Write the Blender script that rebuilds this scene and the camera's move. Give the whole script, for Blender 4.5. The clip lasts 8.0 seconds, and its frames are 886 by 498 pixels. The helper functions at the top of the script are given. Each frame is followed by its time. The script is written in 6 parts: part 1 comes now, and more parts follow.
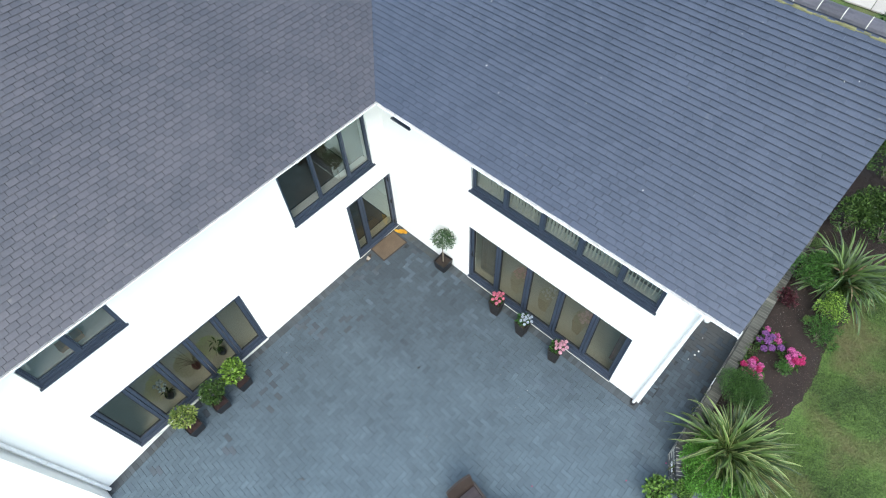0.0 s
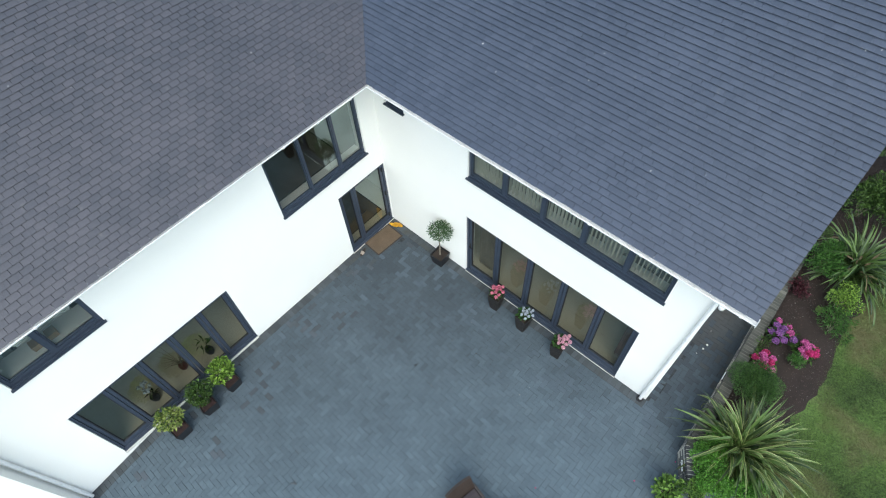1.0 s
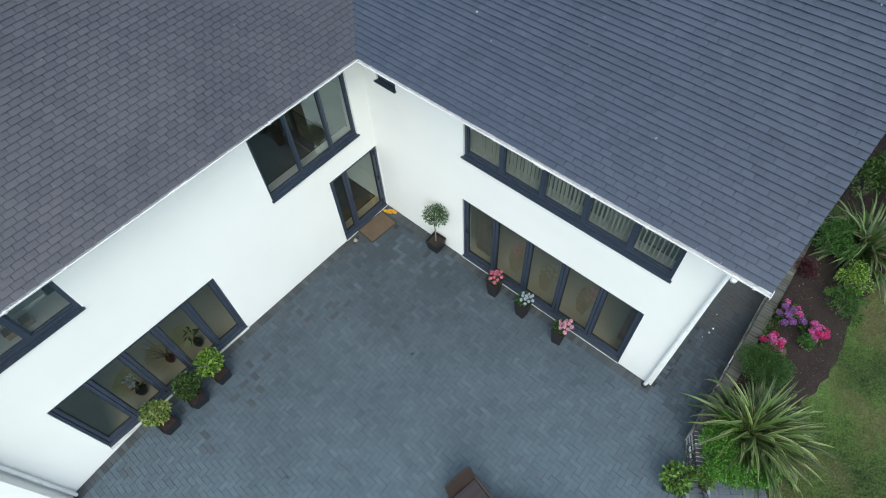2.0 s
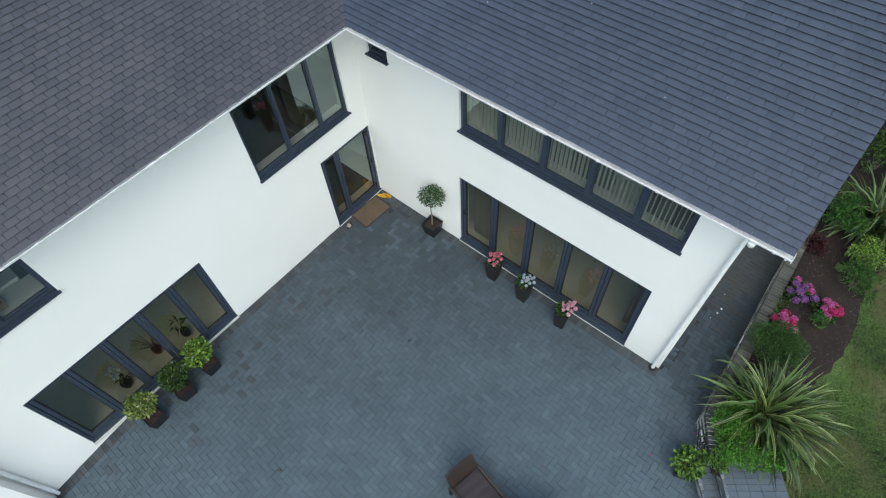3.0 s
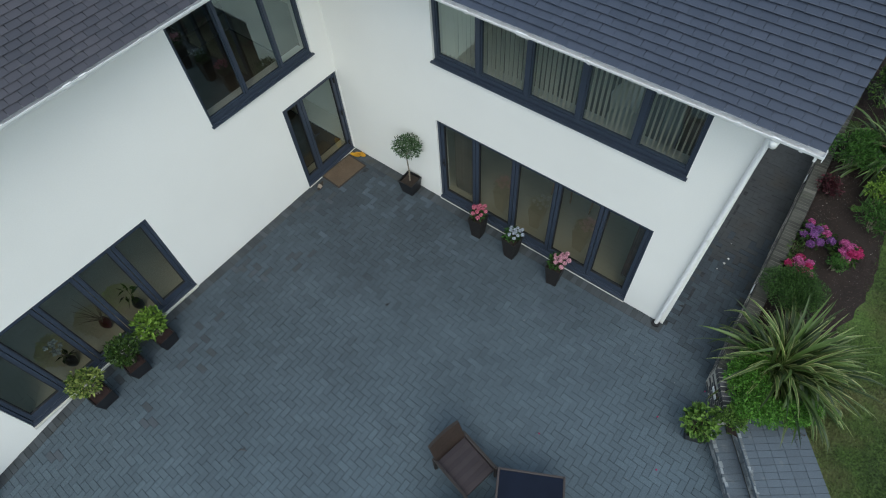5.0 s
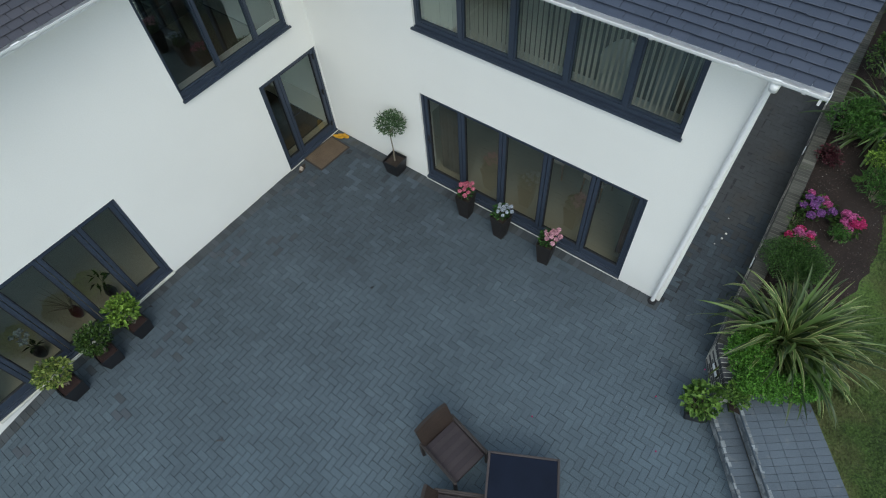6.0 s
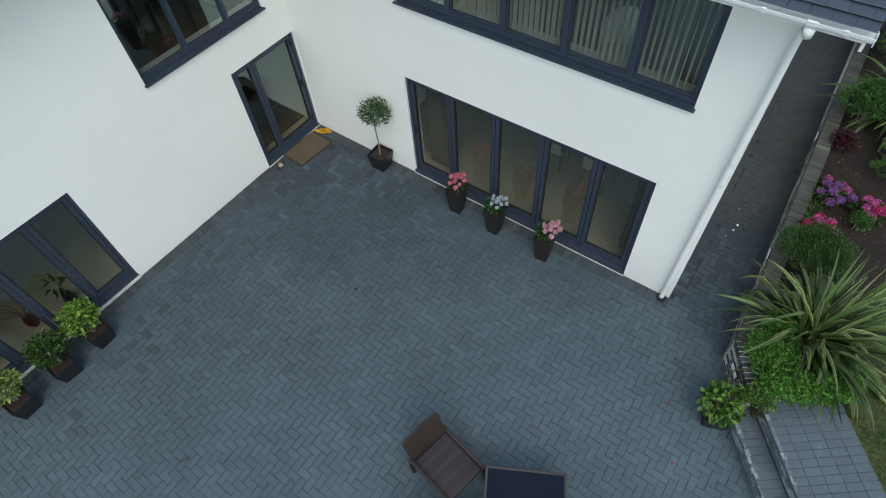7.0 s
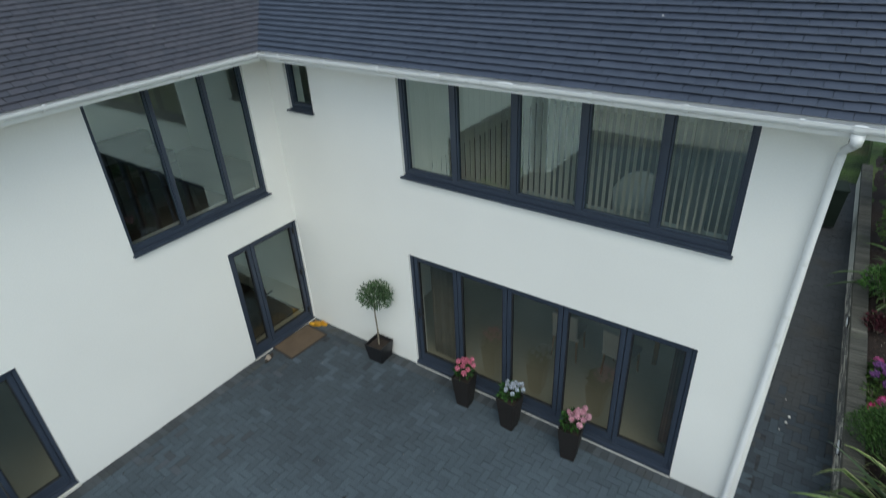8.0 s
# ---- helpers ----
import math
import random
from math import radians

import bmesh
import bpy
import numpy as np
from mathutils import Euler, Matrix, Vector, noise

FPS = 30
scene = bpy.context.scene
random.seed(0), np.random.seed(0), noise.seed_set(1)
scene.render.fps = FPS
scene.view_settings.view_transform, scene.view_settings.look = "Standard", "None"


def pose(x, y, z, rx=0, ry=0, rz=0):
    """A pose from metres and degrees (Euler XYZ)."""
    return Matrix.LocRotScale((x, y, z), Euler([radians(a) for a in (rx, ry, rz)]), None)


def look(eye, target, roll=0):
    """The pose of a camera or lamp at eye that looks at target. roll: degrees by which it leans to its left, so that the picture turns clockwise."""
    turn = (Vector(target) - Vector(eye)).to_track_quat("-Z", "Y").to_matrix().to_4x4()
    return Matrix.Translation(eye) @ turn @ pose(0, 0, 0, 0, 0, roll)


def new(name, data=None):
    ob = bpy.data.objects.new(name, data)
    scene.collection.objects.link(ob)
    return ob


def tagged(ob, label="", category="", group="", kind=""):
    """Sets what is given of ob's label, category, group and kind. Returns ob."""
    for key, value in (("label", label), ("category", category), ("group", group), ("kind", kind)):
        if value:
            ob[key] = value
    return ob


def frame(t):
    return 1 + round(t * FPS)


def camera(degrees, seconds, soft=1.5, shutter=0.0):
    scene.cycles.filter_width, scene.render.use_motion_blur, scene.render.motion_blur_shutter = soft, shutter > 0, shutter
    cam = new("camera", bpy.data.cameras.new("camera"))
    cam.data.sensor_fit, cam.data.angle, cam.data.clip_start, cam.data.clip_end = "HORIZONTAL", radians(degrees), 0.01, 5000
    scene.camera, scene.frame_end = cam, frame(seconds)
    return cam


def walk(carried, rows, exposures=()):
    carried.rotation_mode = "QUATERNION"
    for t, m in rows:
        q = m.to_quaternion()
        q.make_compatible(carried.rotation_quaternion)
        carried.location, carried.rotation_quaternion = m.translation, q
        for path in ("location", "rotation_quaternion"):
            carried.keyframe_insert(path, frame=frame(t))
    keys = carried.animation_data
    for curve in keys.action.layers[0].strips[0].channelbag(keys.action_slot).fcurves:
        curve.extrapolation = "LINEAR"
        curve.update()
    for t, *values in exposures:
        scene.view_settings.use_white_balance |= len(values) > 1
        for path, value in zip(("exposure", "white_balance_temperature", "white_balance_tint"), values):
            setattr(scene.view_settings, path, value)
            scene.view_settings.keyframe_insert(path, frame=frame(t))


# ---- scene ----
cam = camera(75.4, 8.0, soft=1.1, shutter=0.2)
PATH = [
    (0, (7.22, -5.68, 12.351), (6.439, -4.889, 10.688), -3.0),
    (0.5, (7.167, -5.625, 12.095), (6.386, -4.831, 10.433), -3.1),
    (1, (7.16, -5.573, 11.783), (6.379, -4.775, 10.124), -3.4),
    (1.5, (7.188, -5.576, 11.504), (6.41, -4.774, 9.845), -3.6),
    (3, (7.197, -5.696, 10.601), (6.431, -4.875, 8.946), -4.0),
    (3.5, (7.214, -5.662, 10.267), (6.453, -4.837, 8.612), -4.2),
    (4, (7.251, -5.66, 9.927), (6.492, -4.83, 8.274), -4.4),
    (4.5, (7.311, -5.678, 9.545), (6.559, -4.843, 7.891), -4.5),
    (6, (7.594, -5.673, 8.589), (6.851, -4.818, 6.941), -5.2),
    (6.5, (7.579, -5.602, 8.259), (6.843, -4.736, 6.614), -5.2),
    (7, (7.506, -5.506, 7.743), (6.752, -4.6, 6.127), -5.1),
    (7.2, (7.483, -5.493, 7.533), (6.693, -4.526, 5.971), -4.8),
    (7.4, (7.446, -5.499, 7.303), (6.601, -4.445, 5.828), -4.45),
    (7.5, (7.422, -5.509, 7.18), (6.547, -4.413, 5.755), -4.25),
    (7.6, (7.395, -5.524, 7.052), (6.492, -4.375, 5.686), -4.0),
    (7.8, (7.330, -5.567, 6.780), (6.369, -4.312, 5.555), -3.5),
    (8, (7.252, -5.629, 6.487), (6.224, -4.238, 5.483), -3.0),
]
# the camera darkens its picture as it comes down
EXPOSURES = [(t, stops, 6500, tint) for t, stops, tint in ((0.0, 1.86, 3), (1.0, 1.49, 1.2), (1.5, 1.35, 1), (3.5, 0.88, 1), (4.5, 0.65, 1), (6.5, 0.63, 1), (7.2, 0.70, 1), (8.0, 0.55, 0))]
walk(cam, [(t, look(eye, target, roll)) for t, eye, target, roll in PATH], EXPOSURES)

# ---- light: an overcast day, the brighter part of the sky over the garden ----
SUN_ELEVATION, SUN_AZIMUTH = 56.0, 134.0
world = bpy.data.worlds.new("overcast_sky")
scene.world = world
world.use_nodes = True
wn, wl = world.node_tree.nodes, world.node_tree.links
sky = wn.new("ShaderNodeTexSky")
sky.sky_type, sky.sun_disc = "NISHITA", False
sky.sun_elevation, sky.sun_rotation = radians(SUN_ELEVATION), radians(SUN_AZIMUTH)
sky.air_density, sky.dust_density, sky.ozone_density = 1.0, 1.5, 1.0
soft_sky = wn.new("ShaderNodeHueSaturation")
soft_sky.inputs["Saturation"].default_value = 0.68
wl.new(sky.outputs[0], soft_sky.inputs["Color"])
wl.new(soft_sky.outputs[0], wn["Background"].inputs["Color"])
wn["Background"].inputs["Strength"].default_value = 0.16
sun = new("sun", bpy.data.lights.new("sun", "SUN"))
sun.data.energy, sun.data.angle, sun.data.color = 0.5, radians(40), (1.0, 0.96, 0.9)
az, el = radians(SUN_AZIMUTH), radians(SUN_ELEVATION)
sun_from = Vector((math.sin(az) * math.cos(el), math.cos(az) * math.cos(el), math.sin(el)))
sun.matrix_world = look(sun_from * 60, (0, 0, 0))


# ---- materials ----
def node(tree, kind, **values):
    n = tree.nodes.new(kind)
    for key, value in values.items():
        n.inputs[key].default_value = value
    return n


def surface(name, color, rough=0.6, spread=0.2, fine=40.0, large=0.8, mix=(0.4, 0.6, 0.0), bump=0.0, bump_size=0.01,
            metal=0.0, stain=None, stain_scale=1.2, stain_range=(0.55, 0.75), thin=0.0, gloss=0.5, tint=None, stretch=None, coat=0.0):
    """A procedural surface. mix: weights of fine grain, broad patches and piece-to-piece change. stain: a second colour in patches."""
    m = bpy.data.materials.new(name)
    m.use_nodes = True
    t = m.node_tree
    bsdf = t.nodes["Principled BSDF"]
    geo = t.nodes.new("ShaderNodeNewGeometry")
    place = geo.outputs["Position"]
    if stretch:
        mp = node(t, "ShaderNodeMapping", Scale=stretch)
        t.links.new(place, mp.inputs["Vector"])
        place = mp.outputs[0]

    def noise_at(scale, detail=3.0):
        n = node(t, "ShaderNodeTexNoise", Scale=scale, Detail=detail)
        t.links.new(place, n.inputs["Vector"])
        return n.outputs["Fac"]

    def math_node(op, a, b):
        n = t.nodes.new("ShaderNodeMath")
        n.operation = op
        for i, v in enumerate((a, b)):
            if isinstance(v, (int, float)):
                n.inputs[i].default_value = v
            else:
                t.links.new(v, n.inputs[i])
        return n.outputs[0]

    def mix_color(fac, a, b):
        n = t.nodes.new("ShaderNodeMix")
        n.data_type = "RGBA"
        for i, v in ((0, fac), (6, a), (7, b)):
            if isinstance(v, tuple):
                n.inputs[i].default_value = (*v, 1.0)
            elif isinstance(v, (int, float)):
                n.inputs[i].default_value = v
            else:
                t.links.new(v, n.inputs[i])
        return n.outputs[2]

    fine_fac = noise_at(fine, 4.0)
    fac = math_node("MULTIPLY", math_node("SUBTRACT", fine_fac, 0.5), 2.2 * mix[0])
    fac = math_node("ADD", fac, math_node("MULTIPLY", math_node("SUBTRACT", noise_at(large), 0.5), 2.6 * mix[1]))
    if mix[2]:
        info = t.nodes.new("ShaderNodeObjectInfo")
        piece = math_node("FRACT", math_node("ADD", info.outputs["Random"], geo.outputs["Random Per Island"]), 0.0)
        fac = math_node("ADD", fac, math_node("MULTIPLY", math_node("SUBTRACT", piece, 0.5), 1.6 * mix[2]))
    fac = math_node("ADD", fac, 0.5)
    low = tuple(c * (1 - spread) for c in color)
    high = tuple(min(1.0, c * (1 + spread)) for c in (tint or color))
    clamp = t.nodes.new("ShaderNodeClamp")
    t.links.new(fac, clamp.inputs[0])
    out = mix_color(clamp.outputs[0], low, high)
    if stain:
        ramp = t.nodes.new("ShaderNodeMapRange")
        ramp.inputs[1].default_value, ramp.inputs[2].default_value = stain_range
        t.links.new(noise_at(stain_scale, 5.0), ramp.inputs[0])
        out = mix_color(ramp.outputs[0], out, stain)
    t.links.new(out, bsdf.inputs["Base Color"])
    bsdf.inputs["Roughness"].default_value = rough
    bsdf.inputs["Metallic"].default_value = metal
    bsdf.inputs["Specular IOR Level"].default_value = gloss
    bsdf.inputs["Coat Weight"].default_value = coat
    if bump:
        b = node(t, "ShaderNodeBump", Strength=bump, Distance=bump_size)
        t.links.new(fine_fac, b.inputs["Height"])
        t.links.new(b.outputs[0], bsdf.inputs["Normal"])
    if thin:
        tr = t.nodes.new("ShaderNodeBsdfTranslucent")
        t.links.new(out, tr.inputs["Color"])
        mixer = node(t, "ShaderNodeMixShader", Fac=thin)
        t.links.new(bsdf.outputs[0], mixer.inputs[1])
        t.links.new(tr.outputs[0], mixer.inputs[2])
        t.links.new(mixer.outputs[0], t.nodes["Material Output"].inputs["Surface"])
    return m


def pane_glass():
    m = bpy.data.materials.new("window_glass")
    m.use_nodes = True
    t = m.node_tree
    t.nodes.remove(t.nodes["Principled BSDF"])
    clear = node(t, "ShaderNodeBsdfTransparent", Color=(0.94, 0.975, 0.96, 1))
    shine = node(t, "ShaderNodeBsdfGlossy", Roughness=0.02, Color=(0.81, 1.0, 0.97, 1))
    fres = node(t, "ShaderNodeFresnel", IOR=2.4)
    mixer = t.nodes.new("ShaderNodeMixShader")
    for a, b in ((fres.outputs[0], mixer.inputs[0]), (clear.outputs[0], mixer.inputs[1]), (shine.outputs[0], mixer.inputs[2]),
                 (mixer.outputs[0], t.nodes["Material Output"].inputs["Surface"])):
        t.links.new(a, b)
    return m


RENDER = surface("white_masonry_paint", (0.795, 0.785, 0.748), 0.85, 0.045, 55, 0.5, (0.4, 0.6, 0), 0.25, 0.004)
PLINTH = surface("stained_white_plinth", (0.55, 0.54, 0.50), 0.9, 0.25, 20, 3.0, (0.4, 0.6, 0), 0.2, 0.004)
ANTHRACITE = surface("anthracite_aluminium", (0.033, 0.044, 0.066), 0.38, 0.10, 90, 2.0, gloss=0.5)
RUBBER = surface("black_gasket", (0.012, 0.012, 0.014), 0.6, 0.1)
WHITE_PVC = surface("white_plastic", (0.80, 0.80, 0.79), 0.35, 0.05, 30, 2.5, (0.3, 0.7, 0), stain=(0.55, 0.55, 0.5), stain_scale=6, stain_range=(0.62, 0.85))
GLASS = pane_glass()
TILE = surface("dark_slate_grey_roof_tile", (0.047, 0.050, 0.063), 0.45, 0.20, 60, 0.7, (0.28, 0.40, 0.32), 0.35, 0.004, tint=(0.055, 0.053, 0.062),
               stain=(0.115, 0.115, 0.11), stain_scale=9.0, stain_range=(0.66, 0.85))
# a bluer tone for the side wing's slope
TILE_BLUE = surface("blue_grey_roof_tile", (0.039, 0.051, 0.077), 0.44, 0.18, 60, 0.7, (0.28, 0.40, 0.34), 0.35, 0.004, gloss=0.55, tint=(0.044, 0.054, 0.078),
                   stain=(0.10, 0.105, 0.11), stain_scale=9.0, stain_range=(0.68, 0.85))
RIDGE = surface("grey_ridge_tile", (0.125, 0.122, 0.145), 0.6, 0.2, 40, 2.0, (0.4, 0.3, 0.5), 0.3, 0.004)
MORTAR = surface("pale_mortar", (0.46, 0.45, 0.40), 0.95, 0.25, 50, 4.0, bump=0.5)
MOSS = surface("yellow_green_moss", (0.17, 0.165, 0.08), 1.0, 0.4, 60, 6.0, bump=0.8)
# the same block weathered in eleven tones, corner and passage shade painted in
WORN_SHADED = [surface("weathered_shaded_block", color, 0.85, 0.26, 55, 0.8, (0.6, 0.35, 0.08), 0.4, 0.004, gloss=0.08, tint=tuple(1.10 * c for c in color),
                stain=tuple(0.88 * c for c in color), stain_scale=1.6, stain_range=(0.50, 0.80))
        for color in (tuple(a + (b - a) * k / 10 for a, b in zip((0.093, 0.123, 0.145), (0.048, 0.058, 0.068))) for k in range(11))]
BLOCK_PALE = surface("bloomed_paving_block", (0.076, 0.097, 0.116), 0.85, 0.20, 70, 2.0, (0.6, 0.3, 0.25), 0.6, 0.004, gloss=0.1)
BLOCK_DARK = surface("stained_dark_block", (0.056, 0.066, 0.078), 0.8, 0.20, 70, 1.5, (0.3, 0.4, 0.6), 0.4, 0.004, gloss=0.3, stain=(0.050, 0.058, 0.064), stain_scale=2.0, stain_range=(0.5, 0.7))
BLOCK_EDGE = surface("grimy_border_block", (0.056, 0.064, 0.071), 0.8, 0.25, 70, 1.5, (0.25, 0.5, 0.6), 0.4, 0.004, gloss=0.3, stain=(0.060, 0.062, 0.058), stain_scale=2.5)
# damp, with the shade of the narrow passage mixed into the colour
BLOCK_DAMP_SHADED = surface("damp_shaded_paving_block", (0.036, 0.040, 0.043), 0.78, 0.3, 70, 0.9, (0.35, 0.5, 0.20), 0.4, 0.004, stain=(0.036, 0.034, 0.030), stain_scale=1.5)
JOINT = surface("dark_jointing_sand", (0.026, 0.030, 0.033), 1.0, 0.7, 14, 1.5, (0.9, 0.5, 0))
BRICK = surface("dark_engineering_brick", (0.055, 0.056, 0.062), 0.6, 0.4, 60, 2.0, (0.3, 0.3, 0.8), 0.4, 0.004)
COPING_BED = surface("dirty_coping_mortar", (0.115, 0.112, 0.095), 0.95, 0.3, 50, 3)
COPING = surface("weathered_brick_coping", (0.054, 0.054, 0.046), 0.9, 0.35, 50, 1.4, (0.3, 0.5, 0.5), 0.5, 0.005, stain=(0.07, 0.08, 0.05), stain_scale=2.5)
RISER = surface("mortar_smeared_riser", (0.12, 0.135, 0.147), 0.85, 0.3, 60, 2.0, (0.4, 0.4, 0.4), 0.5, 0.006, stain=(0.34, 0.35, 0.35), stain_scale=7.0, stain_range=(0.44, 0.60))
SMEAR = surface("blue_grey_mortar_smear", (0.20, 0.22, 0.23), 0.95, 0.4, 40, 5, (0.6, 0.4, 0.6), 0.5, 0.006)
STEP = surface("blue_grey_step_block", (0.083, 0.104, 0.126), 0.8, 0.24, 60, 1.2, (0.6, 0.5, 0.2), 0.35, 0.004, stain=(0.16, 0.17, 0.175), stain_scale=5, stain_range=(0.62, 0.85))
SOIL = surface("bark_mulch_soil", (0.023, 0.0145, 0.0115), 1.0, 0.45, 60, 3.0, (0.6, 0.4, 0), 0.9, 0.03)
CHIP = surface("bark_chip", (0.054, 0.035, 0.028), 0.95, 0.6, 60, 3.0, (0.2, 0.1, 0.9))
PEBBLE = surface("pale_pebble", (0.55, 0.54, 0.5), 0.8, 0.3, 60, 3.0, (0.3, 0.1, 0.8))
PALE_CHIP = surface("weathered_pale_chip", (0.27, 0.25, 0.22), 0.9, 0.5, 60, 3.0, (0.2, 0.1, 0.9))
TURF = surface("mown_lawn", (0.030, 0.060, 0.011), 1.0, 0.5, 30, 0.9, (0.9, 0.7, 0), 0.9, 0.04, tint=(0.058, 0.098, 0.020), stain=(0.105, 0.094, 0.042), stain_scale=0.85, stain_range=(0.52, 0.74))
BLADE = surface("grass_blade", (0.031, 0.069, 0.012), 0.7, 0.6, 8, 0.9, (0.1, 0.6, 0.7), tint=(0.060, 0.101, 0.023), thin=0.25, stain=(0.140, 0.122, 0.055), stain_scale=0.85, stain_range=(0.52, 0.74))


def leaf(name, color, tint=None, spread=0.45, rough=0.45, thin=0.22, gloss=0.25):
    return surface(name, color, rough, spread, 18, 4.0, (0.15, 0.3, 0.85), tint=tint, thin=thin, gloss=gloss)


LEAF_DOME = leaf("dark_green_clipped_leaf", (0.022, 0.066, 0.016), (0.036, 0.092, 0.02))
LEAF_BOX = leaf("clipped_dome_leaf", (0.029, 0.074, 0.019), (0.054, 0.110, 0.028))
LEAF_DARK = leaf("blackish_green_leaf", (0.012, 0.022, 0.010), (0.018, 0.032, 0.014))
LEAF_BRIGHT = leaf("bright_green_leaf", (0.032, 0.092, 0.019), (0.055, 0.128, 0.027))
LEAF_LIME = leaf("lime_green_leaf", (0.085, 0.185, 0.030), (0.18, 0.28, 0.05))
LEAF_POT = leaf("broad_green_leaf", (0.055, 0.130, 0.028), (0.13, 0.22, 0.045))
LEAF_HEDGE = leaf("mid_green_shrub_leaf", (0.029, 0.068, 0.017), (0.055, 0.098, 0.023))
LEAF_OLIVE = leaf("grey_green_olive_leaf", (0.034, 0.078, 0.030), (0.078, 0.130, 0.060), rough=0.65)
LEAF_GOLD = leaf("gold_edged_leaf", (0.10, 0.19, 0.035), (0.24, 0.28, 0.08))
LEAF_RED = leaf("wine_red_leaf", (0.034, 0.009, 0.012), (0.055, 0.014, 0.02))
STRAP = leaf("strap_leaf_green", (0.036, 0.076, 0.017), (0.078, 0.128, 0.030), 0.4, 0.4, gloss=0.5)
STRAP_EDGE = leaf("strap_leaf_cream_edge", (0.155, 0.190, 0.060), (0.32, 0.33, 0.14), 0.35, 0.4, gloss=0.5)
STRAP_GREY = leaf("grey_green_strap_margin", (0.055, 0.10, 0.045), (0.11, 0.15, 0.07), 0.35, 0.4, gloss=0.5)
LEAF_FERN = leaf("fresh_green_ferny_leaf", (0.065, 0.180, 0.028), (0.11, 0.25, 0.04))
STRAP_DRY = leaf("dry_strap_leaf", (0.16, 0.12, 0.075), (0.22, 0.17, 0.1), 0.3, 0.7)
PINK = leaf("hot_pink_petal", (0.34, 0.045, 0.18), (0.50, 0.12, 0.30), 0.35, 0.6)
CRIMSON = leaf("crimson_petal", (0.34, 0.016, 0.08), (0.46, 0.035, 0.16), 0.3, 0.6)
PURPLE = leaf("violet_petal", (0.115, 0.065, 0.20), (0.25, 0.09, 0.28), 0.35, 0.6)
PALE_PINK = leaf("pale_pink_petal", (0.56, 0.27, 0.35), (0.70, 0.42, 0.49), 0.25, 0.6)
ROSE = leaf("rose_petal", (0.50, 0.09, 0.17), (0.64, 0.24, 0.32), 0.3, 0.6)
WHITE_PETAL = leaf("white_petal", (0.34, 0.38, 0.44), (0.52, 0.57, 0.64), 0.2, 0.6)
BARK = surface("grey_brown_bark", (0.20, 0.17, 0.13), 0.9, 0.35, 80, 8, bump=0.5)
BLACK_POT = surface("black_glazed_planter", (0.012, 0.012, 0.014), 0.42, 0.3, 30, 4)
BROWN_POT = surface("dark_brown_woven_planter", (0.016, 0.013, 0.012), 0.5, 0.3, 90, 4, bump=0.5)
RED_SOIL = surface("dark_red_bark_mulch", (0.024, 0.011, 0.010), 1.0, 0.6, 90, 9, bump=0.8)
RED_POT = surface("oxblood_glaze", (0.060, 0.012, 0.014), 0.4, 0.3, 30, 5)
COMPOST = surface("potting_compost", (0.030, 0.022, 0.017), 1.0, 0.4, 90, 8, bump=0.8)
COIR = surface("brown_coir", (0.105, 0.074, 0.048), 1.0, 0.4, 160, 4, (0.7, 0.3, 0), 0.8, 0.01)
MAT_EDGE = surface("dark_mat_border", (0.035, 0.028, 0.022), 0.9, 0.3)
YELLOW = surface("yellow_foam", (0.62, 0.33, 0.02), 0.6, 0.15)
CREAM = surface("cream_leather", (0.50, 0.43, 0.36), 0.6, 0.2)
RATTAN = surface("dark_brown_rattan", (0.030, 0.022, 0.018), 0.5, 0.5, 120, 3, (0.6, 0.3, 0.3), 0.6, 0.006, stretch=(1, 1, 3))
RATTAN_PALE = surface("worn_rattan_edge", (0.043, 0.034, 0.033), 0.6, 0.35, 120, 3, (0.6, 0.3, 0.3), 0.5, 0.005)
RATTAN_BACK = surface("brown_woven_back", (0.030, 0.019, 0.014), 0.6, 0.45, 150, 6, (0.7, 0.3, 0.2), 0.6, 0.004)
CUSHION = surface("plum_grey_cushion", (0.041, 0.033, 0.036), 0.9, 0.3, 200, 3, (0.5, 0.5, 0), 0.3, 0.004)
CUSHION_STRIPE = surface("dark_cushion_stripe", (0.034, 0.027, 0.031), 0.9, 0.3, 200, 3, (0.5, 0.5, 0), 0.3, 0.004)
TABLE_GLASS = surface("dark_tinted_glass", (0.006, 0.009, 0.019), 0.14, 0.2, 6, 2, gloss=0.22)
ROOM_WALL = surface("cream_room_wall", (0.84, 0.83, 0.77), 0.9, 0.06)
ROOM_FLOOR = surface("limestone_floor", (0.50, 0.46, 0.35), 0.55, 0.15, 20, 1.0)
CARPET = surface("grey_carpet", (0.30, 0.285, 0.26), 1.0, 0.2, 150, 2)
ROOM_WHITE = surface("white_painted_board", (0.84, 0.85, 0.83), 0.5, 0.05)
BLIND = surface("ivory_blind_fabric", (0.90, 0.89, 0.82), 0.85, 0.06, 120, 2, thin=0.42)
DARK_WOOD = surface("dark_stained_wood", (0.040, 0.026, 0.018), 0.45, 0.4, 30, 3, stretch=(1, 6, 1))
OAK = surface("warm_oak", (0.30, 0.18, 0.085), 0.5, 0.3, 30, 3, stretch=(1, 6, 1))
BLACK_FABRIC = surface("black_upholstery", (0.032, 0.028, 0.026), 0.9, 0.3)
RUG_DARK = surface("dark_brown_rug", (0.130, 0.105, 0.085), 0.95, 0.3, 120, 2)
STEEL = surface("brushed_steel", (0.55, 0.56, 0.57), 0.35, 0.1, metal=1.0)
